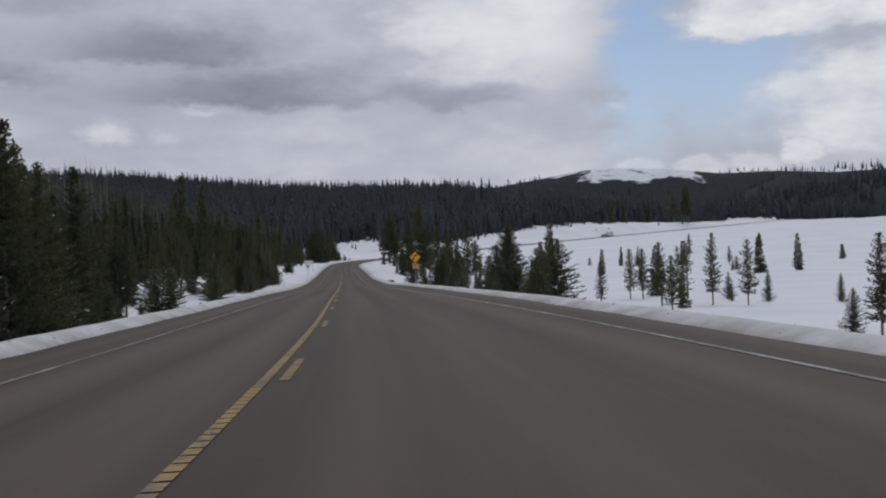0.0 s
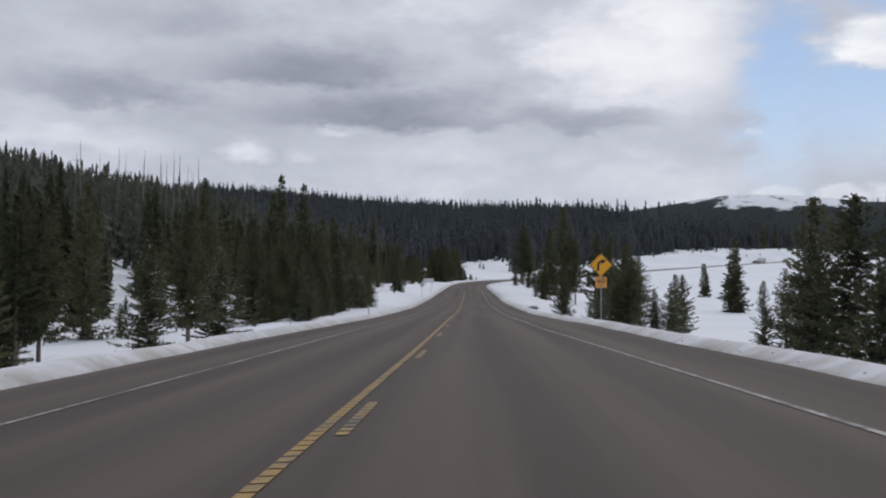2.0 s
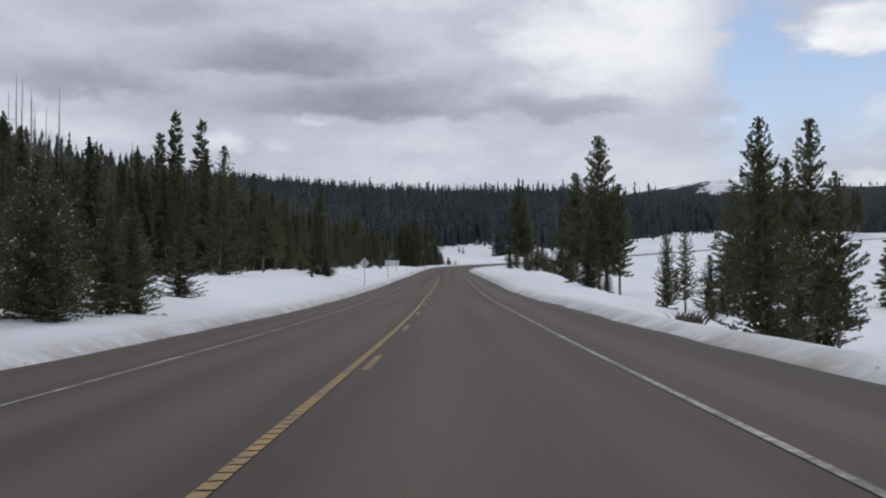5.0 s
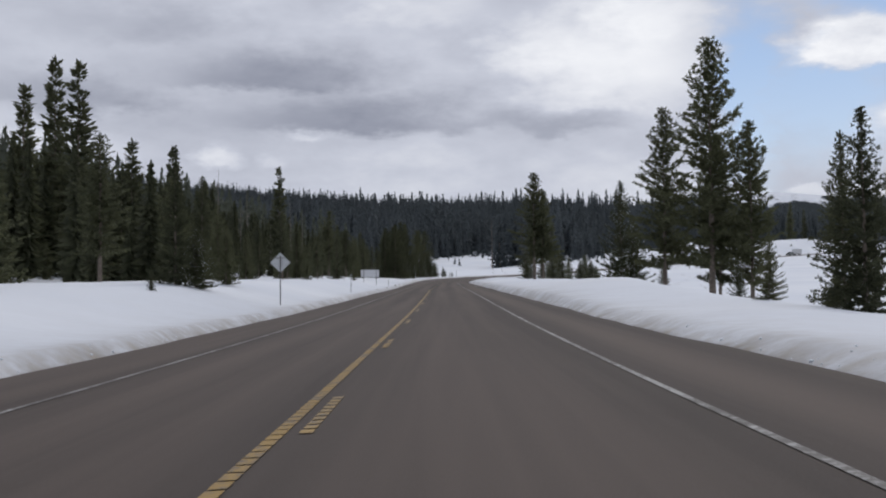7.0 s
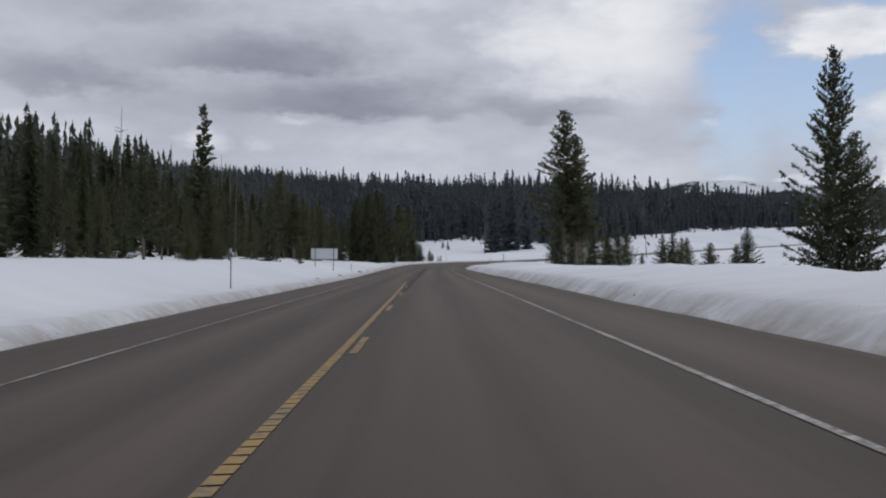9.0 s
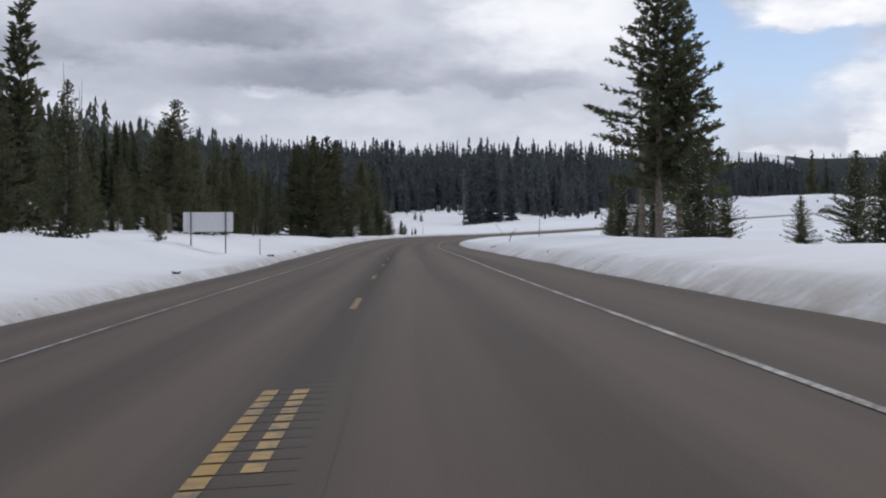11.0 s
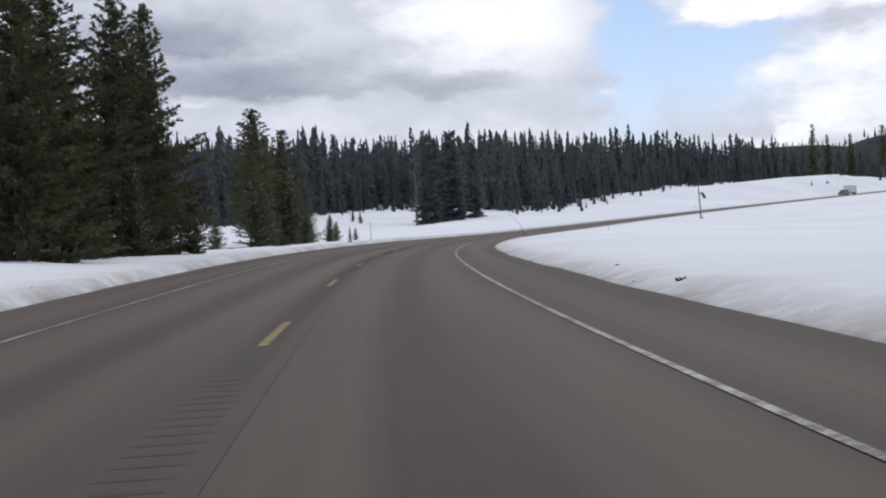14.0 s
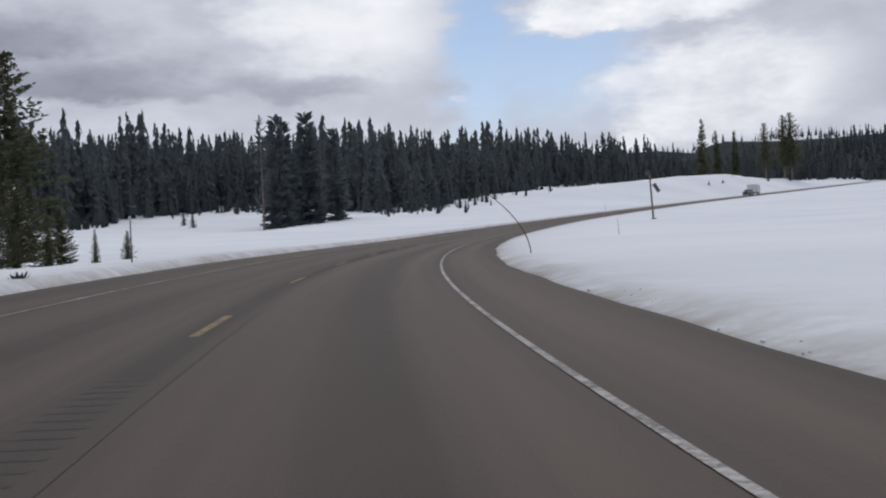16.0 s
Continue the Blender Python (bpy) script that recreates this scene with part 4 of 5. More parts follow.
def trunk_bm(tall, thick, r, limbs=0, reach=1.0, lean=0.0, stub=0.0, stout=1.0):
    """A tapered, slightly crooked trunk, with bare limbs where asked."""
    bm = bmesh.new()

    def tube(points, radii, sides):
        rings = []
        for p, rad in zip(points, radii):
            rings.append([bm.verts.new((p[0] + rad * math.cos(6.283 * i / sides), p[1] + rad * math.sin(6.283 * i / sides), p[2])) for i in range(sides)])
        for a, b in zip(rings, rings[1:]):
            for i in range(sides):
                bm.faces.new((a[i], a[(i + 1) % sides], b[(i + 1) % sides], b[i]))
        bm.faces.new(rings[-1])
        bm.faces.new(rings[0][::-1])

    n = 8
    pts = [(lean * tall * (i / n) ** 2 + r.uniform(-0.02, 0.02) * tall * 0.1, r.uniform(-0.02, 0.02) * tall * 0.1, tall * i / n - (0.4 if i == 0 else 0)) for i in range(n + 1)]
    tube(pts, [thick * (1 - 0.93 * i / n) for i in range(n + 1)], 7)
    for q in range(limbs):
        z = tall * (stub + (0.97 - stub) * r.random())
        a, far = r.uniform(0, 6.283), reach * (1.05 - z / tall) * r.uniform(0.3, 1.0)
        cx = lean * tall * (z / tall) ** 2
        tube([(cx, 0, z), (cx + far * 0.5 * math.cos(a), far * 0.5 * math.sin(a), z + far * 0.1), (cx + far * math.cos(a), far * math.sin(a), z + far * r.uniform(-0.15, 0.35))],
             [0.028 * stout, 0.018 * stout, 0.006 * stout], 4)
    return bm


TREES = {}
TREE_LABEL = {
    "spruce": ("spruce_tree", "dark green narrow spruce tree standing in deep snow"),
    "pine": ("pine_tree", "tall dark green lodgepole pine with a bare lower trunk in snow"),
    "bushy": ("dense_pine", "dense dark green pine with branches down to the snow"),
    "young": ("young_pine", "young bushy green pine with branches down to the snow"),
    "thin": ("thin_tree", "thin half-dead conifer with sparse grey branches"),
    "snag": ("dead_tree", "bare grey dead conifer trunk with short broken limbs"),
    "sapling": ("bare_sapling", "small bare brown sapling poking out of the snow"),
}


def tree_master(kind, k, fine):
    rr = random.Random(97 * k + len(kind))
    dim = {"spruce": (12, 1.9, 0.03), "pine": (12, 2.1, 0.19), "young": (5, 1.25, 0.04), "bushy": (12, 2.2, 0.02), "thin": (10, 1.0, 0.15)}
    name, label = TREE_LABEL[kind]
    root = tagged(new(name), label, "tree")
    if kind == "snag":
        part("trunk", trunk_bm(12, 0.15, rr, 90, 0.95, 0.01, 0.25, 1.7), MAT["dead"], root)
    elif kind == "sapling":
        part("trunk", trunk_bm(1.8, 0.03, rr, 16, 0.55, 0.05), MAT["dead"], root)
    else:
        tall, wide, bare = dim[kind]
        tall_k, wide_k = tall * rr.uniform(0.96, 1.04), wide * rr.uniform(0.85, 1.15)
        if kind in ("pine", "young", "bushy"):
            v, f = tuft_arrays(31 * k + len(kind), tall_k, wide_k, bare, fine, kind != "pine")
        else:
            v, f = crown_arrays(31 * k + len(kind), tall_k, wide_k, bare, kind, fine)
        limbs = {"pine": 46 if fine > 1 else 16, "young": 14 if fine > 1 else 0, "bushy": 24 if fine > 1 else 0}.get(kind, 0)
        part("trunk", trunk_bm(tall * 0.97, tall * 0.0135, rr, limbs, wide * 0.85, 0.0, 0.04), MAT["bark"], root)
        # trees far off take the needles with haze in their colour
        crown = new("crown", raw_mesh("crown", v, f, MAT["hazed_needles" if fine < 0.48 else "needles"]))
        crown.parent = root
        if kind == "young" and fine > 1:
            # snow still lying on some of the twigs
            r = np.random.RandomState(k + 5)
            quads = v.reshape(-1, 4, 3)
            pick = quads[r.rand(len(quads)) < 0.045]
            pick = pick + (0, 0, 0.025)
            load = new("snow_load", raw_mesh("snow_load", pick.reshape(-1, 3), np.arange(len(pick) * 4).reshape(-1, 4), MAT["snow"]))
            load.parent = root
            tagged(load, "patches of old snow on the twigs", kind="stuff")
    root.location = (0, -400 - 10 * k, -200)
    return root


TREE_TALL = {"spruce": 12, "pine": 12, "bushy": 12, "young": 5, "thin": 10, "snag": 12, "sapling": 1.8}
_used = set()


CLEARINGS = [((-18.0, 214.0), (-38.0, 262.0), 2.6), ((-9.0, 49.0), (-32.0, 108.0), 2.3), ((-9.5, 66.0), (-32.0, 152.0), 2.2)]


def in_clearing(x, y):
    """Open lanes of snow between the trees on the left."""
    inside = np.zeros(np.shape(x), bool)
    for (ax, ay), (bx, by), half in CLEARINGS:
        lx, ly = bx - ax, by - ay
        u = np.clip(((x - ax) * lx + (y - ay) * ly) / (lx * lx + ly * ly), 0, 1)
        inside |= np.hypot(x - ax - u * lx, y - ay - u * ly) < half * (0.8 + 0.4 * u)
    return inside


def plant(kind, x, y, tall, turn=0.0, wide=1.0, k=0, lean=(0, 0), sink=0.1, fine=1.0):
    key = (kind, k % (4 if kind in ("spruce", "pine", "young", "bushy") else 3), fine)
    q = tall / TREE_TALL[kind]
    m = pose(x, y, ground_at(x, y) - sink, lean[0], lean[1], turn) @ Matrix.Diagonal((q * wide, q * wide, q, 1))
    if key not in TREES:
        TREES[key] = tree_master(*key)
        TREES[key].matrix_world = m
        tagged(TREES[key], group="roadside trees")
        return TREES[key]
    q0 = TREES[key].scale
    return copy_thing(TREES[key], m @ Matrix.Diagonal((1 / q0[0], 1 / q0[1], 1 / q0[2], 1)))


for kind, s, off, tall, wide in HERO_TREES:
    x, y, _ = road_point(s, off)
    if tall > 2.6 and in_clearing(x, y):
        continue
    h = int(abs(s * 7 + off * 13))
    if kind == "spruce" and abs(off) < 32 and tall < 19 and s < 560:
        kind, wide = "bushy", wide * (0.9 if s < 420 else 0.8)
    near = abs(off) < 22 and tall > 2.5
    plant(kind, x, y, tall, (h * 37) % 360, wide, h, fine=(3.0 if tall > 9.5 else 1.9 if tall > 5 else 1.4) if near else (0.9 if abs(off) < 50 else 0.45))

# the wood's edge on the left, thickening away from the road
rnd = random.Random(12)
placed = [tuple(road_point(s, off)[:2]) for _, s, off, _, _ in HERO_TREES]


def scatter(s0, s1, o0, o1, count, kinds, gap, t0, t1):
    made = tries = 0
    while made < count and tries < count * 30:
        tries += 1
        s, off = rnd.uniform(s0, s1), rnd.uniform(o0, o1)
        x, y, _ = road_point(s, off)
        if in_clearing(x, y) or any((x - a) ** 2 + (y - b) ** 2 < gap * gap for a, b in placed):
            continue
        placed.append((x, y))
        kind = rnd.choice(kinds)
        if kind == "spruce" and abs(off) < 26:
            kind = "bushy"
        tall = rnd.uniform(t0, t1) * (0.45 if kind == "young" else 1.0)
        plant(kind, x, y, tall, rnd.uniform(0, 360), rnd.uniform(0.85, 1.2), rnd.randint(0, 99), (rnd.uniform(-2, 2), rnd.uniform(-2, 2)), fine=0.8 if abs(off) < 26 else 0.5)
        made += 1


for row in SCATTER:
    scatter(*row)


def simple_tree(seed, levels, per, core):
    """A light conifer for the woods far off: pointed blades at random round a thin stem, one metre tall."""
    r = np.random.RandomState(seed)
    V = []
    n = levels * per
    for i in range(n):
        u = (i + r.uniform(0, 1)) / n
        reach = (0.14 * (1 - u) ** 0.75 * min(1, 0.5 + u * 5) + 0.012) * r.uniform(0.55, 1.2)
        a = i * 2.4 + r.uniform(-0.5, 0.5)
        z = 0.05 + 0.92 * u
        c, s = math.cos(a), math.sin(a)
        w = (0.016 + 0.03 * (1 - u)) * r.uniform(0.7, 1.3) * min(1.0, math.sqrt(40 / n))
        tip = r.uniform(-0.12, -0.035) if n < 60 else r.uniform(-0.05, 0.03)
        V += [(0, 0, z + 0.03), (reach * 0.5 * c - w * s, reach * 0.5 * s + w * c, z + tip * 0.3 - 0.012), (reach * c, reach * s, z + tip), (reach * 0.5 * c + w * s, reach * 0.5 * s - w * c, z + tip * 0.3 + 0.012)]
    # a dim core of inner twigs
    for i in range(5):
        a, b = 1.2566 * i, 1.2566 * (i + 1)
        V += [(core * math.cos(a), core * math.sin(a), 0.06), (core * math.cos(b), core * math.sin(b), 0.06), (0.006 * math.cos(b), 0.006 * math.sin(b), 0.72), (0.006 * math.cos(a), 0.006 * math.sin(a), 0.72)]
    V += [(-0.006, 0, 0.9), (0.006, 0, 0.9), (0, 0, 1.0), (-0.003, 0, 0.95)]
    V += [(-0.008, 0, -0.03), (0.008, 0, -0.03), (0.004, 0, 0.9), (-0.004, 0, 0.9)]
    return np.array(V)


def woods(name, label, x, y, tall, seed, levels, per, mat="hazed_needles", girth=(0.7, 1.25), core=0.075):
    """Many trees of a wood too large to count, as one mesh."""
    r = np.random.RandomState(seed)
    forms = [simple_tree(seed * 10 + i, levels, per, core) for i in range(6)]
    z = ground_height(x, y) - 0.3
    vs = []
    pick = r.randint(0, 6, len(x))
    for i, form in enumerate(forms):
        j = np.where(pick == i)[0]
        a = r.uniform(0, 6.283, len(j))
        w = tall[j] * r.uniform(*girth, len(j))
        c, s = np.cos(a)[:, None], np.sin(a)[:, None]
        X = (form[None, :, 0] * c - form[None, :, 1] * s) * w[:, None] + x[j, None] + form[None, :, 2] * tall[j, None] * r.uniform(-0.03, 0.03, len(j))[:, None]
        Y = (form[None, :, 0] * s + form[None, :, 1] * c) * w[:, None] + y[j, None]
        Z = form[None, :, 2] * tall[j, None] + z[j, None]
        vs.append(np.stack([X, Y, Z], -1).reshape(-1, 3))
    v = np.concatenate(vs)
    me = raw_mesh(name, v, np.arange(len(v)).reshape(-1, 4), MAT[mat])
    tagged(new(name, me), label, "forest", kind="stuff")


def seed_woods(x0, x1, y0, y1, count, seed, limit=0.5):
    r = np.random.RandomState(seed)
    x, y = r.uniform(x0, x1, count), r.uniform(y0, y1, count)
    keep = (wooded(x, y) > limit) & ~in_clearing(x, y)
    return x[keep], y[keep], r


# the hillside on the left
x, y, r = seed_woods(-330, 0, -20, 660, *WOODS_LEFT)
s_, o_ = road_coords(x, y)
keep = -o_ > np.interp(s_, *FOREST_LEFT) + np.interp(s_, (0, 60, 190, 230, 300, 320, 425, 440), (26, 26, 18, 5, 8, 17, 17, 8))
x, y = x[keep], y[keep]
s_, o_ = s_[keep], o_[keep]
deep = step(-o_, 18, 60)
tall = r.uniform(6, 12, len(x)) * (1 - 0.3 * step(s_, 340, 380) * (1 - deep)) + deep * r.uniform(2, 7, len(x))
near = -o_ < 52
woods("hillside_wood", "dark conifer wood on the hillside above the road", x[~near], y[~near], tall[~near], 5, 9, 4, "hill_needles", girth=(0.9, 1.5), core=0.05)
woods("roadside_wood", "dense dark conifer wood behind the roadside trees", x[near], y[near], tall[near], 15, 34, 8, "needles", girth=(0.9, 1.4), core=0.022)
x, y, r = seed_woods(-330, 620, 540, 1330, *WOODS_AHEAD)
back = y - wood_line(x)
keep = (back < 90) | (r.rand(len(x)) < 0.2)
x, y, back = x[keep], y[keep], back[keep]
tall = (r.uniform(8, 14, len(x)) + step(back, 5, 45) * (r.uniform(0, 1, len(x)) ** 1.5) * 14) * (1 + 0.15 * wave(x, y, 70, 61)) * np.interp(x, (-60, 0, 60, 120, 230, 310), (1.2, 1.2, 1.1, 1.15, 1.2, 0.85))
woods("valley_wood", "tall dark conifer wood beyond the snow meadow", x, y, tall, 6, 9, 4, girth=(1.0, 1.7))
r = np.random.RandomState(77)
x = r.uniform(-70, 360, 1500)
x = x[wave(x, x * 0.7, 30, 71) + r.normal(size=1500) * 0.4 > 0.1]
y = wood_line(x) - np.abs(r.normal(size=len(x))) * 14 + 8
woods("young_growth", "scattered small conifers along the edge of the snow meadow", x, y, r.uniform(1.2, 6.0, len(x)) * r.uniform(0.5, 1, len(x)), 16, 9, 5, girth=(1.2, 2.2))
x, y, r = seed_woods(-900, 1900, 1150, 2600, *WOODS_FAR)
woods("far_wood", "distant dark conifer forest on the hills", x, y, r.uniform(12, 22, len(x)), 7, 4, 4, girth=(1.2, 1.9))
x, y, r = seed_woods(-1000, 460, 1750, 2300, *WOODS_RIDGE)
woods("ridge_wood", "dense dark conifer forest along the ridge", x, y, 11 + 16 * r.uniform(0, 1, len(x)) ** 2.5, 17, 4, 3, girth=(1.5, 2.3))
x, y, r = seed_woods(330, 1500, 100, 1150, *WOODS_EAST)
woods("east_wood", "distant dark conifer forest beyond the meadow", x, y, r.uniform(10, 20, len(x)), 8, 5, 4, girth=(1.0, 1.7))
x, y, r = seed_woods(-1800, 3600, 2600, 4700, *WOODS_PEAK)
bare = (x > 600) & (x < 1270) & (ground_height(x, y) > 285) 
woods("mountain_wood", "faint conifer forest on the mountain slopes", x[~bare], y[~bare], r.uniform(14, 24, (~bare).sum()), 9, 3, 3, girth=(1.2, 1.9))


def bare_poles(name, label, x, y, tall, seed):
    """Grey dead stems standing among the living trees, as one mesh."""
    r = np.random.RandomState(seed)
    z = ground_height(x, y)
    V = []
    for i in range(len(x)):
        h, a = tall[i], r.uniform(0, 3.14)
        c, s = math.cos(a) * 0.16, math.sin(a) * 0.16
        tip = (x[i] + r.uniform(-0.3, 0.3), y[i], z[i] + h)
        for cc, ss in ((c, s), (-s, c)):
            V += [(x[i] - cc, y[i] - ss, z[i]), (x[i] + cc, y[i] + ss, z[i]), (tip[0] + cc * 0.2, tip[1] + ss * 0.2, tip[2]), (tip[0] - cc * 0.2, tip[1] - ss * 0.2, tip[2])]
        for k in range(14):
            u, b, far = r.uniform(0.35, 0.95), r.uniform(0, 6.283), r.uniform(0.4, 1.3)
            p = (x[i], y[i], z[i] + h * u)
            V += [(p[0], p[1], p[2] - 0.06), (p[0] + far * math.cos(b), p[1] + far * math.sin(b), p[2] + far * 0.2), (p[0] + far * math.cos(b), p[1] + far * math.sin(b), p[2] + far * 0.2 + 0.04), (p[0], p[1], p[2] + 0.06)]
    tagged(new(name, raw_mesh(name, np.array(V), np.arange(len(V)).reshape(-1, 4), MAT["dead"])), label, "dead trees", kind="stuff")


x, y, r = seed_woods(-60, 260, 640, 960, 170, 41)
near = y - wood_line(x) < 60
bare_poles("dead_stems", "grey dead conifer stems among the living trees", x[near], y[near], r.uniform(9, 18, near.sum()), 42)
x, y, r = seed_woods(-130, -20, 230, 420, 70, 43)
s_, o_ = road_coords(x, y)
keep = -o_ > 40
bare_poles("hill_dead_stems", "grey dead conifer stems on the hillside", x[keep], y[keep], r.uniform(12, 19, keep.sum()), 44)


# ---- signs, posts and small things along the road ----
def box_bm(sx, sy, sz, at=(0, 0, 0), bevel=0.0, bm=None):
    own = bm is None
    bm = bm or bmesh.new()
    got = bmesh.ops.create_cube(bm, size=1, matrix=Matrix.Translation(at) @ Matrix.Diagonal((sx, sy, sz, 1)))
    if bevel and own:
        bmesh.ops.bevel(bm, geom=bm.edges[:], offset=bevel, segments=2, affect="EDGES")
    return bm


def plate_bm(outline, thick, y=0.0):
    """A flat plate in the x-z plane with its face towards -y."""
    bm = bmesh.new()
    front = [bm.verts.new((x, y - thick / 2, z)) for x, z in outline]
    back = [bm.verts.new((x, y + thick / 2, z)) for x, z in outline]
    bm.faces.new(front)
    bm.faces.new(back[::-1])
    n = len(outline)
    for i in range(n):
        bm.faces.new((front[i], back[i], back[(i + 1) % n], front[(i + 1) % n]))
    bmesh.ops.recalc_face_normals(bm, faces=bm.faces)
    return bm


def rounded(half_x, half_z, radius, turn=0.0, at=(0, 0)):
    """A rectangle's outline with rounded corners, turned by degrees."""
    pts = []
    for cx, cz, a0 in ((1, 1, 0), (-1, 1, 90), (-1, -1, 180), (1, -1, 270)):
        for k in range(5):
            a = radians(a0 + 22.5 * k)
            pts.append((cx * (half_x - radius) + radius * math.cos(a), cz * (half_z - radius) + radius * math.sin(a)))
    c, s = math.cos(radians(turn)), math.sin(radians(turn))
    return [(x * c - z * s + at[0], x * s + z * c + at[1]) for x, z in pts]


def ring_bm(outer, inner, y):
    """A flat border between two outlines of the same number of points."""
    bm = bmesh.new()
    a = [bm.verts.new((x, y, z)) for x, z in outer]
    b = [bm.verts.new((x, y, z)) for x, z in inner]
    n = len(a)
    for i in range(n):
        bm.faces.new((a[i], a[(i + 1) % n], b[(i + 1) % n], b[i]))
    return bm


def tube_bm(points, radius, sides=8, taper=1.0):
    bm = bmesh.new()
    rings = []
    n = len(points) - 1
    for i, p in enumerate(points):
        a, b = Vector(points[max(i - 1, 0)]), Vector(points[min(i + 1, n)])
        q = (b - a).to_track_quat("Z", "X")
        rad = radius * (1 + (taper - 1) * i / max(n, 1))
        rings.append([bm.verts.new(Vector(p) + q @ Vector((rad * math.cos(6.283 * k / sides), rad * math.sin(6.283 * k / sides), 0))) for k in range(sides)])
    for a, b in zip(rings, rings[1:]):
        for k in range(sides):
            bm.faces.new((a[k], a[(k + 1) % sides], b[(k + 1) % sides], b[k]))
    bm.faces.new(rings[0][::-1])
    bm.faces.new(rings[-1])
    return bm


def text_mesh(words, size, mat, y, at, parent, name):
    cu = bpy.data.curves.new(name, "FONT")
    cu.body, cu.size, cu.align_x, cu.align_y = words, size, "CENTER", "CENTER"
    cu.extrude = 0.0015
    tmp = bpy.data.objects.new(name, cu)
    scene.collection.objects.link(tmp)
    bpy.context.view_layer.update()
    me = bpy.data.meshes.new_from_object(tmp)
    bpy.data.objects.remove(tmp)
    me.transform(pose(at[0], y, at[1], 90, 0, 0))
    me.materials.clear()
    me.materials.append(mat)
    ob = new(name, me)
    ob.parent = parent
    return ob


def set_on_ground(root, s, off, turn=0.0, sink=0.05):
    x, y, _ = road_point(s, off)
    psi = math.degrees(float(np.interp(s, SS, RPSI)))
    root.matrix_world = pose(x, y, ground_at(x, y) - sink, 0, 0, psi + turn)
    return float(np.interp(s, SS, RZ)) - (ground_at(x, y) - sink)


def curve_sign(s, off):
    root = tagged(new("warning_sign"), "yellow diamond curve sign above an orange 60 plaque", "road sign")
    lift = set_on_ground(root, s, off, 0, 0.1)
    zc, zp = lift + 2.72, lift + 1.93
    part("post", tube_bm([(0, 0.03, -0.4), (0, 0.03, zc + 0.3)], 0.03, 8), MAT["steel"], root)
    half = 0.381
    face = part("diamond_panel", plate_bm(rounded(half, half, 0.04, 45, (0, zc)), 0.004), MAT["sign_yellow"], root, "yellow diamond panel")
    part("border", ring_bm(rounded(half - 0.018, half - 0.018, 0.035, 45, (0, zc)), rounded(half - 0.034, half - 0.034, 0.03, 45, (0, zc)), -0.0045), MAT["sign_black"], face, "black border line")
    # the arrow: a stem that bends to the right, and its head
    stem, w = [], 0.050
    for k in range(6):
        stem.append((-0.13, -0.26 + 0.045 * k, 0.0))
    for k in range(1, 9):
        a = radians(10 * k)
        stem.append((-0.13 + 0.20 * (1 - math.cos(a)), -0.035 + 0.20 * math.sin(a), a))
    left = [(x - w * math.cos(a), z + w * math.sin(a)) for x, z, a in stem]
    right = [(x + w * math.cos(a), z - w * math.sin(a)) for x, z, a in stem]
    ex, ez, ea = stem[-1]
    d, nrm = (math.sin(ea), math.cos(ea)), (-math.cos(ea), math.sin(ea))
    head = [(ex + nrm[0] * 0.125, ez + nrm[1] * 0.125), (ex + d[0] * 0.19, ez + d[1] * 0.19), (ex - nrm[0] * 0.125, ez - nrm[1] * 0.125)]
    bm = bmesh.new()
    lv = [bm.verts.new((x, -0.0065, zc + z)) for x, z in left]
    rv = [bm.verts.new((x, -0.0065, zc + z)) for x, z in right]
    for a, b, c, e in zip(lv, lv[1:], rv[1:], rv):
        bm.faces.new((a, b, c, e))
    bm.faces.new([bm.verts.new((x, -0.0065, zc + z)) for x, z in head])
    part("arrow", bm, MAT["sign_black"], face, "black arrow bending to the right")
    plaque = part("speed_plaque", plate_bm(rounded(0.26, 0.26, 0.03, 0, (0, zp)), 0.004), MAT["sign_orange"], root, "faded orange-yellow advisory speed plaque")
    part("border", ring_bm(rounded(0.25, 0.25, 0.028, 0, (0, zp)), rounded(0.236, 0.236, 0.024, 0, (0, zp)), -0.0045), MAT["red_brown"], plaque)
    text_mesh("60", 0.35, MAT["sign_black"], -0.005, (0, zp + 0.07), plaque, "number")
    text_mesh("M.P.H.", 0.125, MAT["red_brown"], -0.005, (0, zp - 0.15), plaque, "lettering")


def sign_back(s, off):
    root = tagged(new("sign_from_behind"), "bare grey back of a diamond sign on thin post", "road sign")
    lift = set_on_ground(root, s, off, 0, 0.1)
    zc = lift + 2.28
    part("post", tube_bm([(0, -0.03, -0.5), (0, -0.03, zc + 0.36)], 0.03, 8), MAT["dark_steel"], root)
    part("diamond_panel", plate_bm(rounded(0.381, 0.381, 0.04, 45, (0, zc)), 0.004), MAT["sign_back"], root, "bare aluminium back of the panel")
    part("brace", box_bm(0.50, 0.02, 0.035, (0, -0.02, zc + 0.24)), MAT["dark_steel"], root)


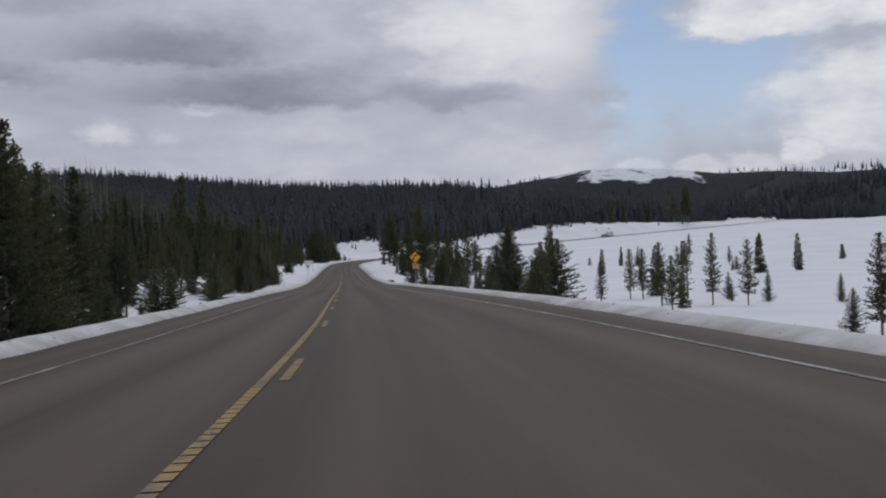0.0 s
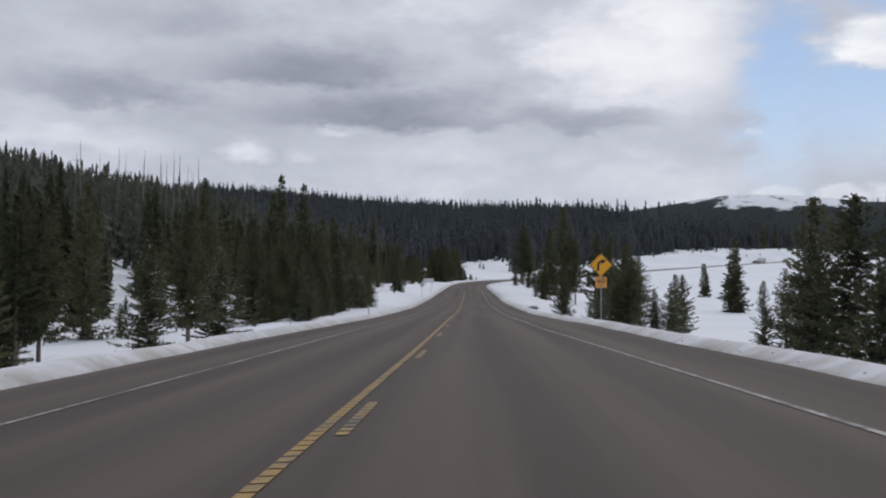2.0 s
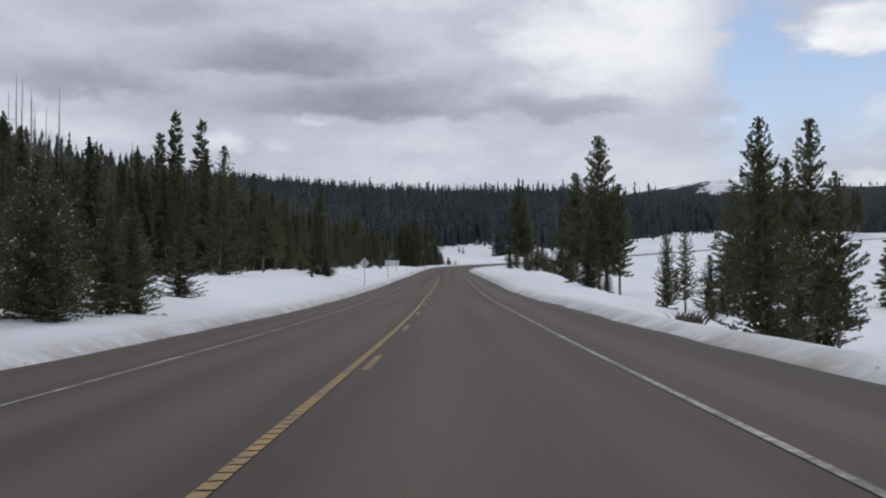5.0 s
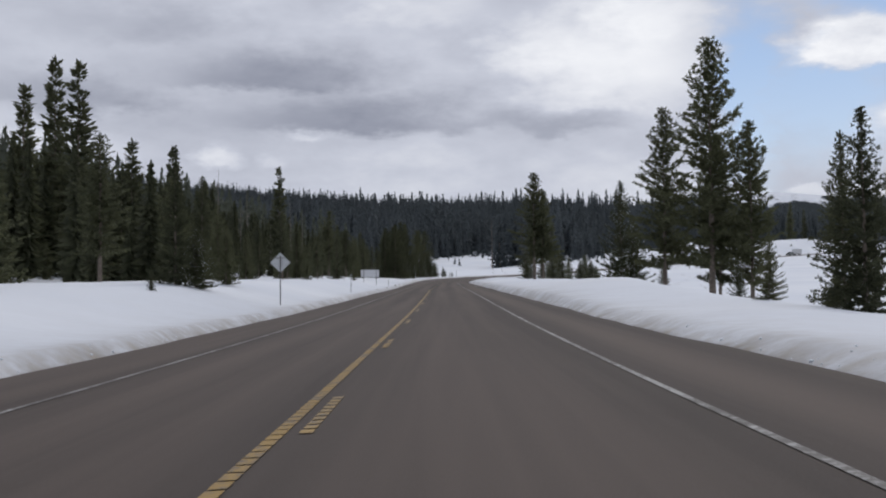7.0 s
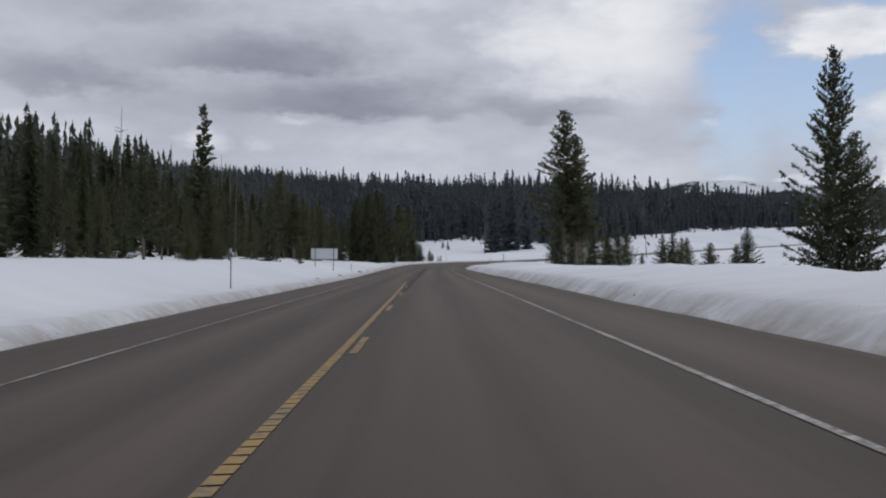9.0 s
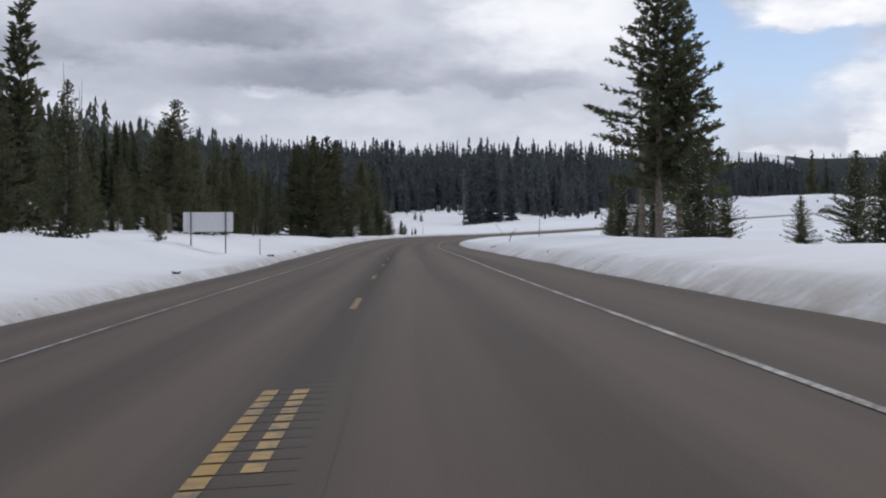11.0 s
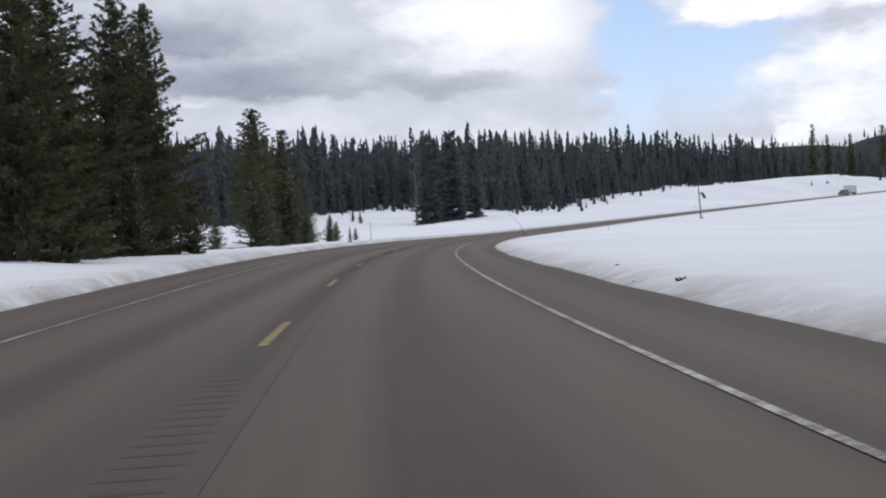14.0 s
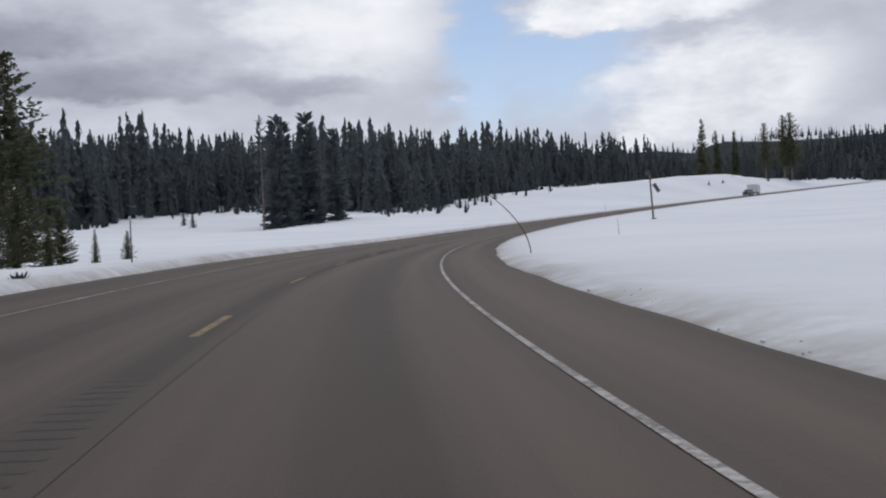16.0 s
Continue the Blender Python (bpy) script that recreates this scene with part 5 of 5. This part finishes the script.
def guide_board(s, off):
    root = tagged(new("guide_board"), "pale back of a road board on two posts in snow", "road sign")
    lift = set_on_ground(root, s, off, 3, 0.1)
    z0, z1 = lift + 1.42, lift + 2.62
    part("panel", plate_bm(rounded(1.5, (z1 - z0) / 2, 0.05, 0, (0, (z0 + z1) / 2)), 0.01), MAT["board_back"], root, "pale panel seen from behind")
    for px in (-1.03, 1.05):
        part("post", box_bm(0.07, 0.09, z1 + 0.8, (px, -0.055, (z1 - 0.7) / 2), 0.006), MAT["dark_steel"], root)
    for pz in (z0 + 0.3, z0 + 0.68, z1 - 0.25):
        part("rail", box_bm(2.9, 0.03, 0.05, (0, -0.022, pz), 0.004), MAT["board_back"], root)


def marker_post(s, off, tall, lean=0.0, label="thin dark roadside marker post standing in the snow", flag=True):
    root = tagged(new("marker_post"), label, "marker post", group="roadside marker posts")
    set_on_ground(root, s, off, 0, 0.2)
    x1 = tall * math.sin(radians(lean))
    part("post", tube_bm([(0, 0, -0.2), (x1 * 0.5, 0, tall * 0.5), (x1, 0, tall + 0.2)], 0.028, 6, 0.8), MAT["dark_steel"], root)
    if flag:
        part("reflector", plate_bm(rounded(0.045, 0.09, 0.02, 0, (x1, tall + 0.08)), 0.012, -0.04), MAT["sign_back"], root, "small pale reflector")


def bent_rod(s, off):
    root = tagged(new("bent_rod"), "thin bent snow-marker rod drooping over the road's edge", "marker rod")
    set_on_ground(root, s, off, 0, 0.1)
    pts = [(-0.02 - 1.35 * (k / 9) ** 1.8, 0, 0.05 + 2.15 * (k / 9) ** 0.95) for k in range(10)]
    part("rod", tube_bm(pts, 0.022, 6, 0.6), MAT["dark_steel"], root)


def leaning_stake(s, off):
    root = tagged(new("leaning_stake"), "grey leaning wooden stake poking out of the snowbank", "stake")
    set_on_ground(root, s, off, 0, 0.2)
    part("stake", tube_bm([(0, 0, -0.2), (0.16, 0, 0.42), (0.33, 0.02, 0.82), (0.58, 0.02, 1.1)], 0.032, 7, 0.6), MAT["wood_pole"], root)
    part("twig", tube_bm([(0.22, 0, 0.55), (0.15, 0.02, 0.7), (0.09, 0.04, 0.76)], 0.014, 5, 0.5), MAT["dead"], root)


def tall_pole(s, off):
    root = tagged(new("instrument_pole"), "tall wooden pole with a small box and hanging plate", "pole")
    set_on_ground(root, s, off, 0, 0.2)
    part("pole", tube_bm([(0, 0, -0.3), (-0.12, 0, 3.2), (-0.25, 0, 6.7)], 0.15, 10, 0.7), MAT["wood_pole"], root)
    part("head_box", box_bm(0.75, 0.4, 0.62, (-0.55, 0, 6.75), 0.06), MAT["dark_steel"], root, "dark box on top")
    plate = part("tilted_plate", box_bm(0.5, 0.08, 1.35, (0, 0, 0), 0.02), MAT["dark_steel"], root, "dark plate hanging askew")
    plate.matrix_local = pose(0.62, 0, 4.6, 0, -28, 0)
    part("bracket", tube_bm([(-0.15, 0, 4.9), (0.5, 0, 4.95)], 0.04, 6), MAT["dark_steel"], root)
    part("foot_block", box_bm(0.7, 0.5, 0.3, (0.1, 0, 0.22), 0.05), MAT["wood_pole"], root)


def brush(s, off, size, seed):
    """A tuft of bare stems and dry leaves in the snow."""
    r = random.Random(seed)
    root = tagged(new("brush_tuft"), "dark dry brush tuft poking through the snow by the road", "brush", group="roadside brush")
    set_on_ground(root, s, off, 0, 0.05)
    bm = bmesh.new()
    for k in range(46):
        a, l = r.uniform(0, 6.283), size * r.uniform(0.4, 1.0)
        o = Vector((r.uniform(-0.5, 0.5) * size, r.uniform(-0.5, 0.5) * size, 0))
        d = Vector((math.cos(a) * 0.6, math.sin(a) * 0.6, r.uniform(0.5, 1.1))).normalized()
        side = d.cross(Vector((r.uniform(-1, 1), r.uniform(-1, 1), r.uniform(-1, 1)))).normalized() * 0.018 * (1 + size)
        bm.faces.new([bm.verts.new(v) for v in (o - side * 0.6, o + d * l * 0.5 - side, o + d * l, o + d * l * 0.5 + side, o + side * 0.6)])
    part("brush_clump", bm, MAT["dead_dark"], root)


curve_sign(101.3, 7.02)
sign_back(243.5, -7.45)
guide_board(366, -11.1)
for s, off, tall in ((138, -7.0, 0.75), (289, -7.5, 1.75), (367, -8.1, 0.95), (489, -7.3, 1.65), (707, -8.0, 1.7)):
    marker_post(s, off, tall)
bent_rod(489.5, 6.7)
leaning_stake(369.6, 7.5)
tall_pole(610, 16.8)
for i, (s, off, size) in enumerate(((157, 7.0, 0.55), (160, 7.4, 0.5), (364, 6.1, 0.13), (363, 6.2, 0.11), (361, -6.7, 0.25), (374, -6.7, 0.15), (335, -6.6, 0.2), (318, -6.7, 0.15), (477, -6.6, 0.3), (407.7, 6.1, 0.13), (413.8, 6.3, 0.09), (339, 6.15, 0.08))):
    brush(s, off, size, i)


# ---- the vehicle and its trailer on the far road ----
def profile_solid(profile, half, bevel=0.05, mat=None):
    """A body from a side outline in y-z, spread to both sides."""
    bm = bmesh.new()
    a = [bm.verts.new((-half, y, z)) for y, z in profile]
    b = [bm.verts.new((half, y, z)) for y, z in profile]
    bm.faces.new(a)
    bm.faces.new(b[::-1])
    n = len(profile)
    for i in range(n):
        bm.faces.new((a[i], b[i], b[(i + 1) % n], a[(i + 1) % n]))
    bmesh.ops.recalc_face_normals(bm, faces=bm.faces)
    bmesh.ops.bevel(bm, geom=bm.edges[:], offset=bevel, segments=2, affect="EDGES")
    return bm


def wheel(parent, x, y, radius):
    bm = bmesh.new()
    bmesh.ops.create_cone(bm, cap_ends=True, segments=20, radius1=radius, radius2=radius, depth=0.24, matrix=pose(x, y, radius, 0, 90, 0))
    bmesh.ops.bevel(bm, geom=[e for e in bm.edges if len(e.link_faces) == 2 and e.calc_face_angle(0) > 1], offset=0.03, segments=2, affect="EDGES")
    w = part("wheel", bm, MAT["rubber"], parent, "black tyre")
    bm = bmesh.new()
    bmesh.ops.create_cone(bm, cap_ends=True, segments=14, radius1=radius * 0.6, radius2=radius * 0.5, depth=0.26, matrix=pose(x, y, radius, 0, 90, 0))
    part("rim", bm, MAT["steel"], w)


def oncoming_car(s, off):
    x, y, z = road_point(s, off)
    psi = math.degrees(float(np.interp(s, SS, RPSI)))
    car = tagged(new("car"), "grey-green sport utility car towing a white trailer on the far road", "car")
    car.matrix_world = pose(x, y, z + 0.005, 0, 0, psi + 180) @ Matrix.Scale(1.25, 4)
    body = [(-2.35, 0.45), (2.3, 0.45), (2.38, 0.75), (2.3, 1.02), (1.1, 1.12), (-2.35, 1.12), (-2.42, 0.8)]
    part("body", profile_solid(body, 0.94, 0.06), MAT["car_paint"], car)
    cabin = [(1.15, 1.10), (0.35, 1.72), (-2.05, 1.74), (-2.32, 1.10)]
    part("cabin", profile_solid(cabin, 0.80, 0.05), MAT["car_paint"], car)
    part("windscreen", plate_bm([(-0.68, 0.0), (0.68, 0.0), (0.62, 0.85), (-0.62, 0.85)], 0.02), MAT["dark_glass"], car, "dark windscreen").matrix_local = pose(0, 1.16, 1.16, -52, 0, 180)
    for side in (-1, 1):
        bm = plate_bm([(-2.0, 1.16), (0.75, 1.16), (0.3, 1.64), (-1.95, 1.64)], 0.02)
        part("side_window", bm, MAT["dark_glass"], car, "dark side glass").matrix_local = pose(side * 0.812, 0, 0, 0, 0, 90)
        part("headlight", box_bm(0.36, 0.08, 0.18, (side * 0.68, 2.32, 0.86), 0.02), MAT["lamp_glass"], car, "pale headlight")
        part("mirror", box_bm(0.18, 0.1, 0.14, (side * 1.0, 0.75, 1.18), 0.02), MAT["car_paint"], car)
        for wy in (-1.45, 1.5):
            wheel(car, side * 0.85, wy, 0.37)
    part("grille", box_bm(0.85, 0.06, 0.22, (0, 2.36, 0.84), 0.02), MAT["sign_black"], car)
    part("bumper", box_bm(1.8, 0.16, 0.24, (0, 2.36, 0.55), 0.05), MAT["dark_steel"], car)
    s2 = s + 8.6
    x, y, z = road_point(s2, off)
    psi = math.degrees(float(np.interp(s2, SS, RPSI)))
    box = tagged(new("trailer"), "white box trailer coupled behind the car", "trailer")
    box.matrix_world = pose(x, y, z + 0.005, 0, 0, psi + 180) @ Matrix.Scale(1.4, 4)
    part("box_body", box_bm(2.15, 4.6, 2.05, (0, 0, 1.55), 0.08), MAT["white_panel"], box)
    part("trim", box_bm(2.19, 4.64, 0.12, (0, 0, 0.56), 0.02), MAT["dark_steel"], box)
    part("drawbar", tube_bm([(0, 2.3, 0.5), (0, 3.75, 0.48)], 0.06, 6), MAT["dark_steel"], box)
    for side in (-1, 1):
        for wy in (-0.65, 0.2):
            wheel(box, side * 1.02, wy, 0.34)


oncoming_car(CAR_S, -1.85)


# ---- clods of ploughed snow along the edges ----
def clods(count, seed):
    r = np.random.RandomState(seed)
    bm = bmesh.new()
    bmesh.ops.create_icosphere(bm, subdivisions=1, radius=1)
    base = np.array([v.co[:] for v in bm.verts])
    tri = np.array([[v.index for v in f.verts] for f in bm.faces])
    bm.free()
    s = r.uniform(0, 470, count)
    side = r.choice([-1, 1], count)
    edge = np.where(side < 0, left_edge(s), right_edge(s))
    off = side * (edge + 0.08 + np.abs(r.normal(size=count)) * 0.28)
    p = road_point(s, off)
    z = ground_height(p[:, 0], p[:, 1])
    size = 0.012 + 0.032 * r.rand(count) ** 3
    V, T = [], []
    for i in range(count):
        wob = base * (1 + r.uniform(-0.3, 0.3, (len(base), 1))) * size[i] * (1, 1, 0.75)
        V.append(wob + (p[i, 0], p[i, 1], z[i] + size[i] * 0.2))
        T.append(tri + i * len(base))
    me = raw_mesh("snow_clods", np.concatenate(V), np.concatenate(T), MAT["snow"], True)
    tagged(new("snow_clods", me), "small clods of ploughed snow along the road edges", "snow", kind="stuff")


clods(1100, 3)
